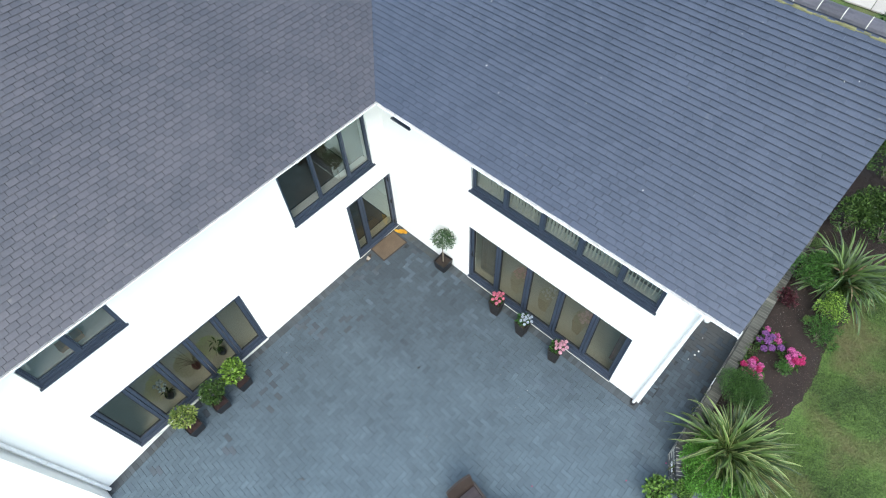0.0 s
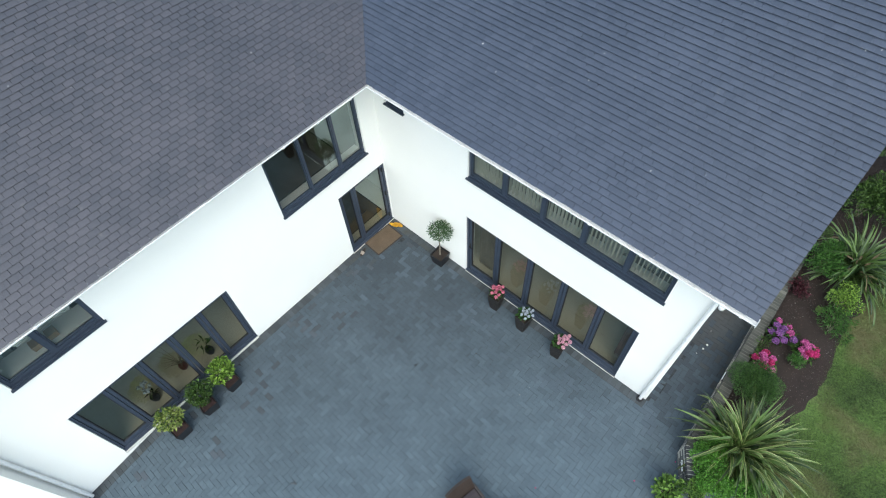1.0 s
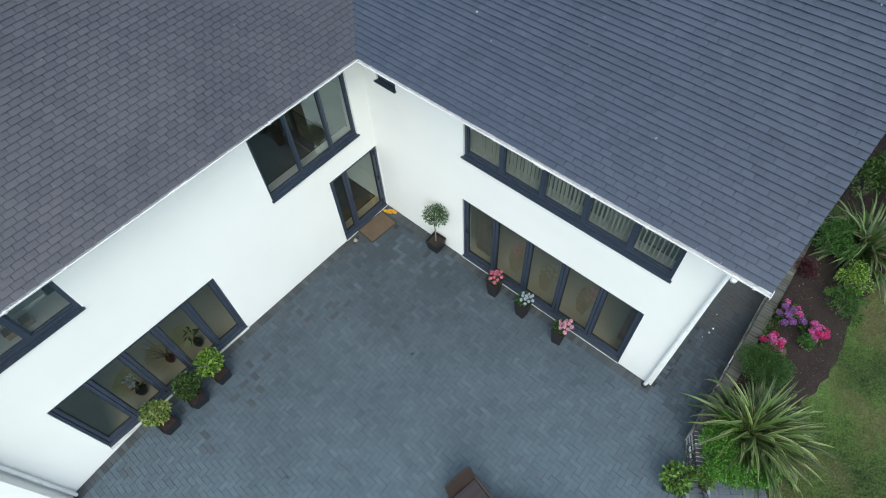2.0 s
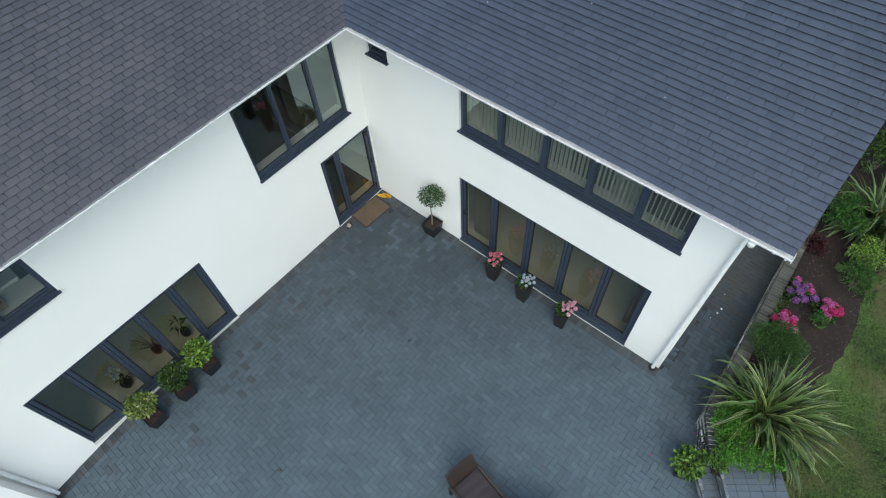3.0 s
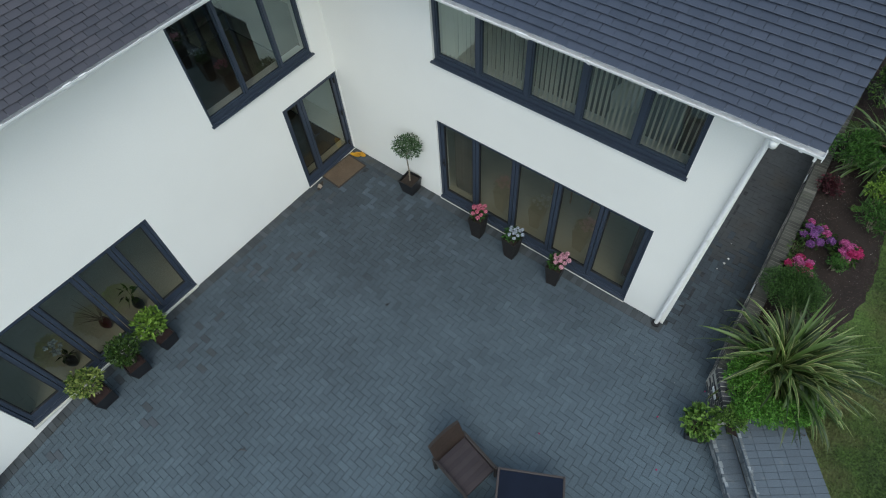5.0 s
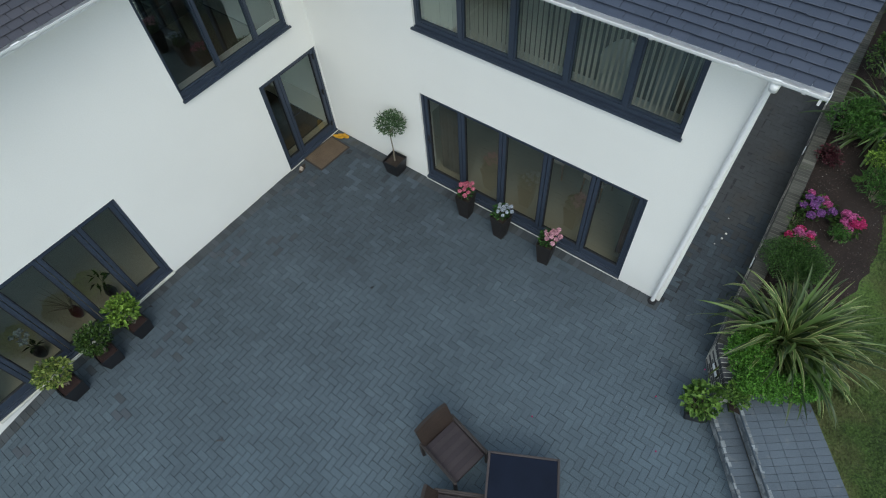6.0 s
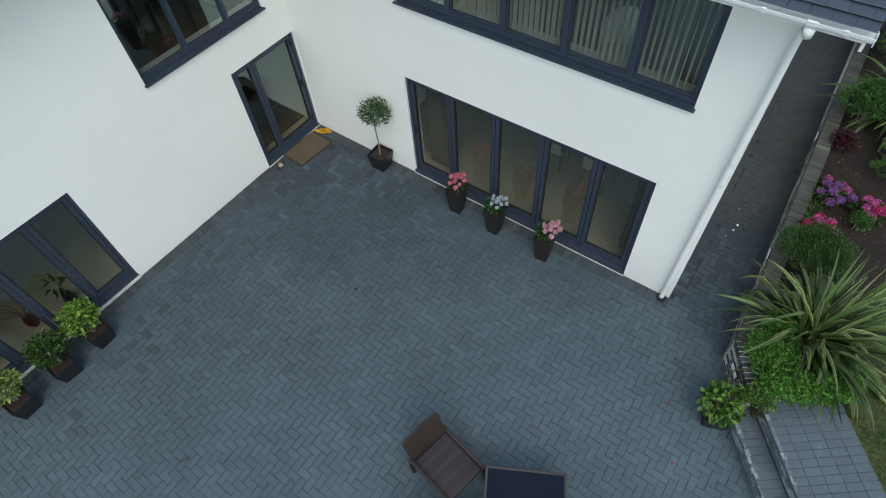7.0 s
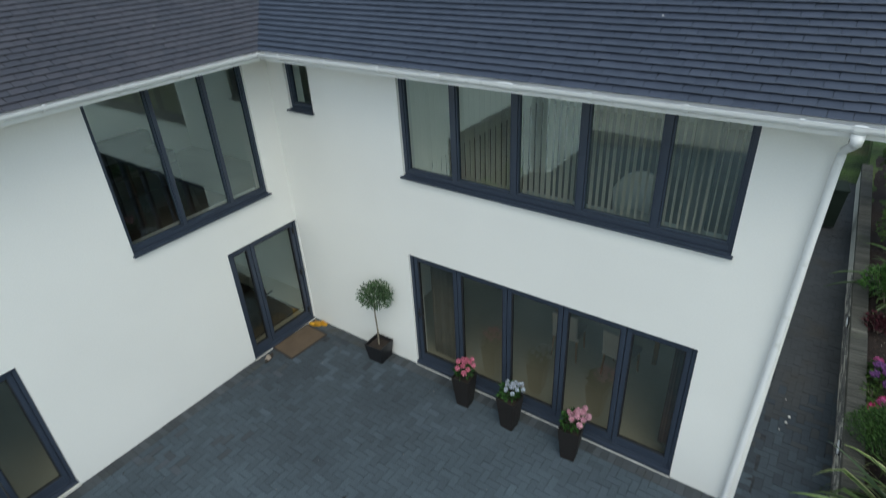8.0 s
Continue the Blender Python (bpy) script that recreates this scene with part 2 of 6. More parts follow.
LAMP_LENS = surface("frosted_light_lens", (0.80, 0.83, 0.86), 0.5, 0.1)
GRAVEL = surface("pale_drive_gravel", (0.40, 0.37, 0.32), 0.95, 0.35, 70, 0.6, (0.7, 0.4, 0), 0.6, 0.01)
SLAB = surface("pale_patio_slab", (0.36, 0.33, 0.29), 0.85, 0.2, 30, 1.0, (0.4, 0.4, 0.4))
TAUPE = surface("taupe_curtain", (0.34, 0.29, 0.22), 0.9, 0.2, 120, 3)
RED_CLOTH = surface("brick_red_curtain", (0.30, 0.16, 0.11), 0.9, 0.3, 120, 3)
BIN_GREEN = surface("dark_green_plastic", (0.012, 0.020, 0.015), 0.75, 0.2, 30, 3, gloss=0.2)


# ---- mesh helpers ----
def box(bm, x0, x1, y0, y1, z0, z1, bevel=0.0, turn=None):
    made = bmesh.ops.create_cube(bm, size=1.0)["verts"]
    m = Matrix.Translation(((x0 + x1) / 2, (y0 + y1) / 2, (z0 + z1) / 2)) @ Matrix.Diagonal((abs(x1 - x0), abs(y1 - y0), abs(z1 - z0), 1))
    bmesh.ops.transform(bm, matrix=(turn @ m) if turn else m, verts=made)
    if bevel:
        edges = list({e for v in made for e in v.link_edges})
        bmesh.ops.bevel(bm, geom=edges, offset=bevel, segments=2, affect="EDGES", profile=0.6)


def tube(bm, points, radii, sides=8, cap=True):
    """A round tube through the points."""
    points = [Vector(p) for p in points]
    radii = [radii] * len(points) if isinstance(radii, (int, float)) else radii
    rings = []
    for i, p in enumerate(points):
        d = (points[min(i + 1, len(points) - 1)] - points[max(i - 1, 0)]).normalized()
        side = d.cross(Vector((0, 0, 1)) if abs(d.z) < 0.9 else Vector((1, 0, 0))).normalized()
        up = side.cross(d)
        rings.append([bm.verts.new(p + radii[i] * (math.cos(a) * side + math.sin(a) * up)) for a in (2 * math.pi * k / sides for k in range(sides))])
    for a, b in zip(rings, rings[1:]):
        for k in range(sides):
            bm.faces.new((a[k], a[(k + 1) % sides], b[(k + 1) % sides], b[k]))
    if cap:
        bm.faces.new(rings[0])
        bm.faces.new(rings[-1][::-1])


def frustum(bm, cx, cy, z0, z1, half0, half1, wall=0.0, bevel=0.0):
    """A square tapered pot; with wall it is open at the top and hollow."""
    def ring(h, z):
        return [bm.verts.new((cx + a * h, cy + b * h, z)) for a, b in ((-1, -1), (1, -1), (1, 1), (-1, 1))]
    rings = [ring(half0, z0), ring(half1, z1)]
    if wall:
        rings += [ring(half1 - wall, z1), ring((half0 + half1) / 2 - wall, (z0 + z1) / 2)]
    for a, b in zip(rings, rings[1:]):
        for k in range(4):
            bm.faces.new((a[k], a[(k + 1) % 4], b[(k + 1) % 4], b[k]))
    bm.faces.new(rings[0][::-1])
    bm.faces.new(rings[-1])
    if bevel:
        bmesh.ops.bevel(bm, geom=list(bm.edges), offset=bevel, segments=2, affect="EDGES")


def as_mesh(name, bm, *materials, smooth=False):
    bmesh.ops.recalc_face_normals(bm, faces=bm.faces)
    me = bpy.data.meshes.new(name)
    bm.to_mesh(me)
    bm.free()
    for m in materials:
        me.materials.append(m)
    if smooth:
        me.polygons.foreach_set("use_smooth", [True] * len(me.polygons))
    return me


def part(name, bm, material, parent, label="", smooth=False, kind=""):
    """Links a bmesh, or ready mesh data, as one object under a thing or a part."""
    me = bm if isinstance(bm, bpy.types.Mesh) else as_mesh(name, bm, *(material if isinstance(material, tuple) else (material,)), smooth=smooth)
    ob = new(name, me)
    ob.parent = parent
    return tagged(ob, label=label, kind=kind)


def thing(name, label, category, group="", kind="", at=None):
    ob = new(name)
    ob.empty_display_size = 0.2
    if at is not None:
        ob.matrix_basis = at
    return tagged(ob, label, category, group, kind)


def data_mesh(name, verts, faces, *materials, index=None, smooth=False):
    me = bpy.data.meshes.new(name)
    me.from_pydata(np.asarray(verts).tolist(), [], faces if isinstance(faces, list) else faces.tolist())
    for m in materials:
        me.materials.append(m)
    if index is not None:
        me.polygons.foreach_set("material_index", index)
    if smooth:
        me.polygons.foreach_set("use_smooth", [True] * len(me.polygons))
    me.update()
    return me


# ---- foliage helpers ----
def leaf_set(rng, centres, ways, length, width, fold=0.25, droop=0.0):
    """Folded diamond leaves: base, two sides, tip; two triangles each."""
    n = len(centres)
    ways = ways / np.linalg.norm(ways, axis=1, keepdims=True)
    any_way = rng.normal(size=(n, 3))
    side = np.cross(ways, any_way)
    side /= np.linalg.norm(side, axis=1, keepdims=True) + 1e-9
    norm = np.cross(side, ways)
    norm *= np.sign(norm[:, 2:3] + 1e-6)
    ln = (length * rng.uniform(0.7, 1.3, n))[:, None]
    wd = (width * rng.uniform(0.75, 1.25, n))[:, None]
    tip = centres + ways * ln
    tip[:, 2] -= droop * ln[:, 0]
    mid = centres + ways * ln * 0.45
    verts = np.stack([centres, mid + side * wd / 2 + norm * wd * fold, tip, mid - side * wd / 2 + norm * wd * fold], 1).reshape(-1, 3)
    k = np.arange(n)[:, None] * 4
    faces = np.concatenate([k + [0, 1, 2], k + [0, 2, 3]])
    return verts, faces


def clump(rng, n, centre, radii, lumps=7, hollow=0.45, low=-0.35):
    """Places and outward ways for the leaves of a lumpy crown."""
    u = rng.normal(size=(n * 2, 3))
    u /= np.linalg.norm(u, axis=1, keepdims=True)
    u = u[u[:, 2] > low][:n]
    bumps = rng.normal(size=(lumps, 3))
    bumps /= np.linalg.norm(bumps, axis=1, keepdims=True)
    lift = np.max(u @ bumps.T, axis=1)
    r = (hollow + (1 - hollow) * rng.uniform(0, 1, len(u)) ** 0.45) * (0.72 + 0.30 * lift)
    return np.asarray(centre) + u * r[:, None] * np.asarray(radii), u


def crown_mesh(name, rng, n, centre, radii, length, width, material, lumps=7, hollow=0.45, low=-0.35, up=0.35, loose=0.9, droop=0.1):
    c, u = clump(rng, n, centre, radii, lumps, hollow, low)
    ways = u + rng.normal(size=u.shape) * loose + np.array([0, 0, up])
    v, f = leaf_set(rng, c, ways, length, width, droop=droop)
    return data_mesh(name, v, f, material)


def blossom_mesh(name, rng, r, n, petal, material):
    """A round flower head of many small petals."""
    u = rng.normal(size=(n, 3))
    u /= np.linalg.norm(u, axis=1, keepdims=True)
    u[:, 2] = np.where(u[:, 2] < -0.5, -u[:, 2], u[:, 2])
    c = u * r * rng.uniform(0.82, 1.0, (n, 1))
    tang = np.cross(u, rng.normal(size=(n, 3)))
    v, f = leaf_set(rng, c - tang / np.linalg.norm(tang, axis=1, keepdims=True) * petal * 0.4, tang + 0.35 * u, petal, petal * 0.9, fold=0.1)
    core = bmesh.new()
    bmesh.ops.create_icosphere(core, subdivisions=1, radius=r * 0.8)
    me = as_mesh(name + "_core", core)
    cv = np.array([x.co[:] for x in me.vertices])
    cf = np.array([p.vertices[:] for p in me.polygons])
    bpy.data.meshes.remove(me)
    return data_mesh(name, np.vstack([v, cv]), np.vstack([f, cf + len(v)]), material)


def strap_mesh(name, rng, count, spread, reach, width, lean=(0, 0), dry=0.0, edge=None, plain=0.4):
    """A fan of arching strap leaves with pale margins: four points across, nine along."""
    verts, faces, index = [], [], []
    for i in range(count):
        a = rng.uniform(0, 2 * math.pi)
        steep = rng.uniform(0.15, 1.0)
        ln = reach * rng.uniform(0.5, 1.12)
        out = np.array([math.cos(a) + lean[0], math.sin(a) + lean[1], 0.0])
        out /= np.linalg.norm(out)
        across = np.array([-out[1], out[0], 0.0])
        p = np.array([math.cos(a), math.sin(a), 0.0]) * rng.uniform(0, 0.12)
        tilt = math.radians(86 - 62 * steep * spread + rng.uniform(-5, 5))
        bend = math.radians(rng.uniform(35, 115)) * (0.45 + 0.85 * steep)
        twist = rng.uniform(-1.1, 1.1)
        curl = rng.normal(0, 0.32)
        kink = rng.uniform(0.5, 0.85) if rng.random() < 0.3 else 9
        w0 = width * rng.uniform(0.7, 1.25)
        base = len(verts)
        rows = 10
        for k in range(rows):
            s = k / (rows - 1)
            ang = tilt - bend * s ** 1.8 - (math.radians(55) if s > kink else 0)
            if k:
                p = p + (out * math.cos(ang) + np.array([0, 0, math.sin(ang)])) * ln / (rows - 1)
            turned = curl * s / rows
            out = out * math.cos(turned) + across * math.sin(turned)
            across = np.array([-out[1], out[0], 0.0])
            nrm = -out * math.sin(ang) + np.array([0, 0, math.cos(ang)])
            w = w0 * (0.6 + 0.55 * math.sin(min(1, s * 1.25) * math.pi * 0.62)) * (1 - s ** 3.2) + 0.002
            sd = across * math.cos(twist * s) + nrm * math.sin(twist * s)
            for q, lift in ((-1, 0.30), (-0.72, 0.14), (0.72, 0.14), (1, 0.30)):
                verts.append(p + sd * q * w / 2 + nrm * abs(lift) * w * 0.6)
            if k:
                b0 = base + (k - 1) * 4
                for j in range(3):
                    faces.append((b0 + j, b0 + j + 1, b0 + j + 5, b0 + j + 4))
                    index.append(1 if j != 1 else 0)
        if rng.random() < plain:
            index[-(rows - 1) * 3:] = [0] * ((rows - 1) * 3)
        if rng.random() < dry:
            index[-(rows - 1) * 3:] = [2] * ((rows - 1) * 3)
    return data_mesh(name, verts, faces, STRAP, edge or STRAP_EDGE, STRAP_DRY, index=index, smooth=True)


# ---- ground: one sheet to the horizon, raised behind the retaining wall ----
GARDEN_Z = 0.48
WALL_LINE = [(7.95, 11.5), (8.12, 6.0), (8.30, 1.2), (8.36, -0.55), (8.80, -1.28)]
EDGE_LINE = [(8.1, 300.0), (8.1, 11.5), *[(x + 0.12, y) for x, y in WALL_LINE[1:]], (9.20, -1.17), (11.22, -3.66), (12.5, -6.0), (12.5, -7.0), (12.5, -300.0)]


def fall(x, y):
    """The drive falls away along the main wing, towards the end that steps out."""
    d = min(2.9, max(0.0, -y - 6.6))
    return -0.17 * d * d / (d + 0.5) * min(1.0, max(0.0, (5.0 - x) / 4.0))


def fall_tilt(x, y):
    """Lays a block into the falling ground."""
    along, across = (fall(x, y + 0.1) - fall(x, y - 0.1)) / 0.2, (fall(x + 0.1, y) - fall(x - 0.1, y)) / 0.2
    return Matrix.Rotation(math.atan(along), 4, "X") @ Matrix.Rotation(-math.atan(across), 4, "Y")


def build_ground():
    bm = bmesh.new()
    low = [bm.verts.new((x, y, -0.06 if y > -6.5 else -0.52)) for x, y in EDGE_LINE]
    high = [bm.verts.new((x, y, GARDEN_Z - 0.02)) for x, y in EDGE_LINE]
    west = [bm.verts.new((-300, y, z)) for y, z in ((-300.0, -0.52), (-7.0, -0.52), (-6.0, -0.06), (300.0, -0.06))]
    east = [bm.verts.new((300, y, GARDEN_Z - 0.02)) for y in (-300.0, 300.0)]
    bm.faces.new([*low[:-2], west[2], west[3]])
    bm.faces.new((low[-3], low[-2], west[1], west[2]))
    bm.faces.new((low[-2], low[-1], west[0], west[1]))
    bm.faces.new([*high, *east])
    for i in range(len(low) - 1):
        bm.faces.new((low[i], low[i + 1], high[i + 1], high[i]))
    bmesh.ops.triangulate(bm, faces=[f for f in bm.faces if len(f.verts) > 4])
    tagged(new("ground", as_mesh("ground", bm, TURF)), "mown green lawn reaching into the distance", "ground", kind="structure")


build_ground()


# ---- house shell ----
EAVE_OUT, EAVE_B, EAVE_Z, PITCH = 0.575, 0.540, 5.012, radians(30)
B_END, VERGE = 7.335, 7.81
A_RIDGE_X, B_RIDGE_Y = -4.3, 3.385
house = thing("house", "white rendered two-storey house with a dark tiled roof and anthracite windows", "house")


def on_b(u, v, w):
    """The courtyard face of the side wing: u along x, v up, w out of the wall."""
    return (u, -w, v)


def on_a(u, v, w):
    """The courtyard face of the main wing: u along y, v up, w out of the wall."""
    return (w, u, v)


def on_back_b(u, v, w):
    return (u, 6.6 + w, v)


def on_back_a(u, v, w):
    return (-8.9 - w, u, v)


def wbox(bm, face, u0, u1, v0, v1, w0, w1, bevel=0.0):
    a, b = face(u0, v0, w0), face(u1, v1, w1)
    box(bm, *[c for lo, hi in zip(a, b) for c in (min(lo, hi), max(lo, hi))], bevel=bevel)


def pierced_wall(face, u0, u1, v0, v1, thick, holes):
    """A wall with thickness whose openings go right through."""
    bm = bmesh.new()
    us = sorted({u0, u1, *[h[0] for h in holes], *[h[1] for h in holes]})
    vs = sorted({v0, v1, *[h[2] for h in holes], *[h[3] for h in holes]})

    def solid(i, j):
        if not (0 <= i < len(us) - 1 and 0 <= j < len(vs) - 1):
            return False
        u, v = (us[i] + us[i + 1]) / 2, (vs[j] + vs[j + 1]) / 2
        return not any(h[0] < u < h[1] and h[2] < v < h[3] for h in holes)

    def quad(*corners):
        bm.faces.new([bm.verts.new(face(*c)) for c in corners])

    for i in range(len(us) - 1):
        for j in range(len(vs) - 1):
            if not solid(i, j):
                continue
            a, b, c, d = us[i], us[i + 1], vs[j], vs[j + 1]
            for w in (0.0, -thick):
                quad((a, c, w), (b, c, w), (b, d, w), (a, d, w))
            for di, dj, e in ((-1, 0, ((a, c), (a, d))), (1, 0, ((b, c), (b, d))), (0, -1, ((a, c), (b, c))), (0, 1, ((a, d), (b, d)))):
                if not solid(i + di, j + dj):
                    (p, q), (r, s) = e
                    quad((p, q, 0.0), (r, s, 0.0), (r, s, -thick), (p, q, -thick))
    bmesh.ops.remove_doubles(bm, verts=bm.verts, dist=1e-4)
    return bm


WIN_TOP = 4.86
BIFOLD = (2.44, 6.58, 0.07, 2.14)
WIN_B = (2.48, 6.68, 3.40, WIN_TOP)
SMALL = (0.36, 0.86, 4.06, WIN_TOP)
DOOR = (-1.42, -0.014, 0.03, 2.11)
WIN_A = (-2.72, -0.44, 2.76, WIN_TOP)
SLIDER = (-7.80, -4.42, 0.085, 2.11)
WIN_A2 = (-7.80, -6.24, 3.56, WIN_TOP)
part("wall", pierced_wall(on_b, -0.3, B_END, -0.05, 4.95, 0.30, [BIFOLD, WIN_B, SMALL]), RENDER, house, "smooth white painted render")
part("wall", pierced_wall(on_a, -8.85, -0.001, -0.48, 4.95, 0.30, [DOOR, WIN_A, SLIDER, WIN_A2]), RENDER, house, "smooth white painted render")


def gable_x(y):
    """The gable is turned back slightly to fit the camera's view."""
    return B_END - 0.045 * max(0.0, y)


def plain_walls():
    """Gable, the stepped-out end of the main wing, and the plain sides away from the courtyard."""
    bm = bmesh.new()
    gable = [(0.301, -0.05), (0.301, 5.2), (B_RIDGE_Y, 6.95), (6.6, 5.0), (6.6, -0.05)]
    for back in (0.0, 0.3):
        bm.faces.new([bm.verts.new((gable_x(y) - back, y, z)) for y, z in gable])
    bm.verts.ensure_lookup_table()
    for k in range(5):
        bm.faces.new([bm.verts[i] for i in (k, (k + 1) % 5, (k + 1) % 5 + 5, k + 5)])
    part("wall", bm, RENDER, house, "white rendered gable wall beside the passage")
    bm = bmesh.new()
    box(bm, -0.3, 0.34, -12.5, -8.852, -0.50, 4.95)
    part("wall", bm, RENDER, house, "white rendered wall that steps out")
    bm = bmesh.new()
    box(bm, -8.6, -0.301, -12.5, -12.2, -0.05, 4.95)
    part("wall", bm, RENDER, house)
    # unseen openings added in the back walls to let daylight into the rooms
    part("wall", pierced_wall(on_back_b, -8.6, B_END - 0.301, -0.05, 4.95, 0.30,
                              [(1.8, 6.6, 0.1, 2.2), (1.8, 6.6, 3.2, 4.7), (-3.5, -0.8, 3.2, 4.7)]), RENDER, house, "white rendered back wall with unseen openings that light the rooms")
    part("wall", pierced_wall(on_back_a, -12.5, 6.6, -0.05, 4.95, 0.30,
                              [(-10.5, -4.0, 0.1, 2.2), (-3.0, 0.2, 0.1, 2.2), (-8.5, -4.5, 3.2, 4.7), (-3.0, 0.2, 3.2, 4.7)]), RENDER, house, "white rendered back wall with unseen openings that light the rooms")


plain_walls()


def rooms():
    """Plain floors, ceilings and partitions behind the glass."""
    bm = bmesh.new()
    box(bm, -8.6, B_END - 0.3, 0.30, 6.3, -0.04, 0.05)
    box(bm, -8.6, -0.30, -12.2, 0.299, -0.04, 0.05)
    part("room_floor", bm, ROOM_FLOOR, house, "pale stone floor indoors")
    bm = bmesh.new()
    box(bm, -8.6, B_END - 0.3, 0.302, 6.3, 2.42, 2.68)
    box(bm, -8.6, -0.302, -12.2, 0.30, 2.42, 2.68)
    part("upper_floor", bm, CARPET, house, "grey carpeted upper floor")
    bm = bmesh.new()
    box(bm, -8.6, B_END - 0.3, 0.302, 6.3, 4.80, 4.93)
    box(bm, -8.6, -0.302, -12.2, 0.30, 4.80, 4.93)
    part("room_ceiling", bm, ROOM_WHITE, house)
    bm = bmesh.new()
    for z0, z1 in ((0.052, 2.418), (2.682, 4.798)):
        box(bm, 1.30, 1.40, 0.303, 6.29, z0, z1)
        box(bm, -8.59, -0.303, -3.6, -3.5, z0, z1)
        box(bm, -8.59, 1.29, 0.45, 0.55, z0, z1)
        if z0 > 1:
            box(bm, -3.5, -3.4, -12.1, 0.44, z0 + 0.001, z1 - 0.001)
    part("partition", bm, ROOM_WALL, house, "cream painted room walls")


rooms()


def frame_bars(bm, face, u0, u1, v0, v1, bar, w0, w1, bottom=None, bevel=0.004):
    low = bottom or bar
    wbox(bm, face, u0, u0 + bar, v0, v1, w0, w1, bevel)
    wbox(bm, face, u1 - bar, u1, v0, v1, w0, w1, bevel)
    wbox(bm, face, u0 + bar, u1 - bar, v1 - bar, v1, w0 + 0.001, w1 - 0.001, bevel)
    wbox(bm, face, u0 + bar, u1 - bar, v0, v0 + low, w0 + 0.001, w1 - 0.001, bevel)


def pane(face, u0, u1, v0, v1, w, parent):
    bm = bmesh.new()
    a, b, c, d = [bm.verts.new(face(u, v, w)) for u, v in ((u0, v0), (u1, v0), (u1, v1), (u0, v1))]
    f = bm.faces.new((a, b, c, d))
    f.normal_update()
    if f.normal.dot(Vector(face(0, 0, 1)) - Vector(face(0, 0, 0))) < 0:
        f.normal_flip()
    me = bpy.data.meshes.new("pane")
    bm.to_mesh(me)
    bm.free()
    me.materials.append(GLASS)
    part("pane", me, GLASS, parent, "clear double glazing").visible_shadow = False


def inner_sill(face, u0, u1, v0, parent, deep=0.36):
    bm = bmesh.new()
    wbox(bm, face, u0 + 0.004, u1 - 0.004, v0 + 0.002, v0 + (0.035 if deep < 0.5 else 0.11), -deep, -0.135, 0.006)
    part("inner_sill", bm, ROOM_WHITE, parent, "white painted inner sill")


def window(face, hole, mullions, label, sill=True, bar=0.055, thick=0.10, sash=True, deep=0.36):
    u0, u1, v0, v1 = hole
    win = thing("window", label, "")
    win.parent = house
    bm = bmesh.new()
    frame_bars(bm, face, u0, u1, v0 + 0.03, v1, bar, -0.13, -0.045, bottom=0.058)
    part("window_frame", bm, ANTHRACITE, win)
    edges = [u0 + bar, *mullions, u1 - bar]
    for m in mullions:
        bm = bmesh.new()
        wbox(bm, face, m - thick / 2, m + thick / 2, v0 + 0.085, v1 - bar, -0.128, -0.048, 0.004)
        part("mullion", bm, ANTHRACITE, win)
    for i, (a, b) in enumerate(zip(edges, edges[1:])):
        a += thick / 2 if i else 0
        b -= thick / 2 if i < len(edges) - 2 else 0
        if sash:
            bm = bmesh.new()
            frame_bars(bm, face, a + 0.002, b - 0.002, v0 + 0.090, v1 - bar - 0.002, 0.020, -0.115, -0.062, bevel=0.003)
            part("glazing_bead", bm, ANTHRACITE, win)
        pane(face, a + 0.004, b - 0.004, v0 + 0.092, v1 - bar - 0.004, -0.09, win)
    if sill:
        bm = bmesh.new()
        wbox(bm, face, u0 - 0.022, u1 + 0.022, v0 - 0.012, v0 + 0.014, 0.0015, 0.055, 0.005)
        wbox(bm, face, u0 + 0.003, u1 - 0.003, v0 + 0.001, v0 + 0.028, -0.14, 0.001, 0.004)
        part("window_sill", bm, ANTHRACITE, win, "projecting dark metal sill")
    inner_sill(face, u0, u1, v0, win, deep)
    return win


window(on_b, WIN_B, [3.31, 4.17, 5.02, 5.88], "wide dark-framed window of five lights under the eaves", thick=0.074)
window(on_b, SMALL, [], "small dark-framed window under the eaves", sash=True)
window(on_a, WIN_A, [-1.89, -1.08], "tall dark-framed window of three lights", thick=0.046, bar=0.04)
window(on_a, WIN_A2, [-7.02], "low dark-framed window of two lights under the eaves", thick=0.075, deep=0.52)


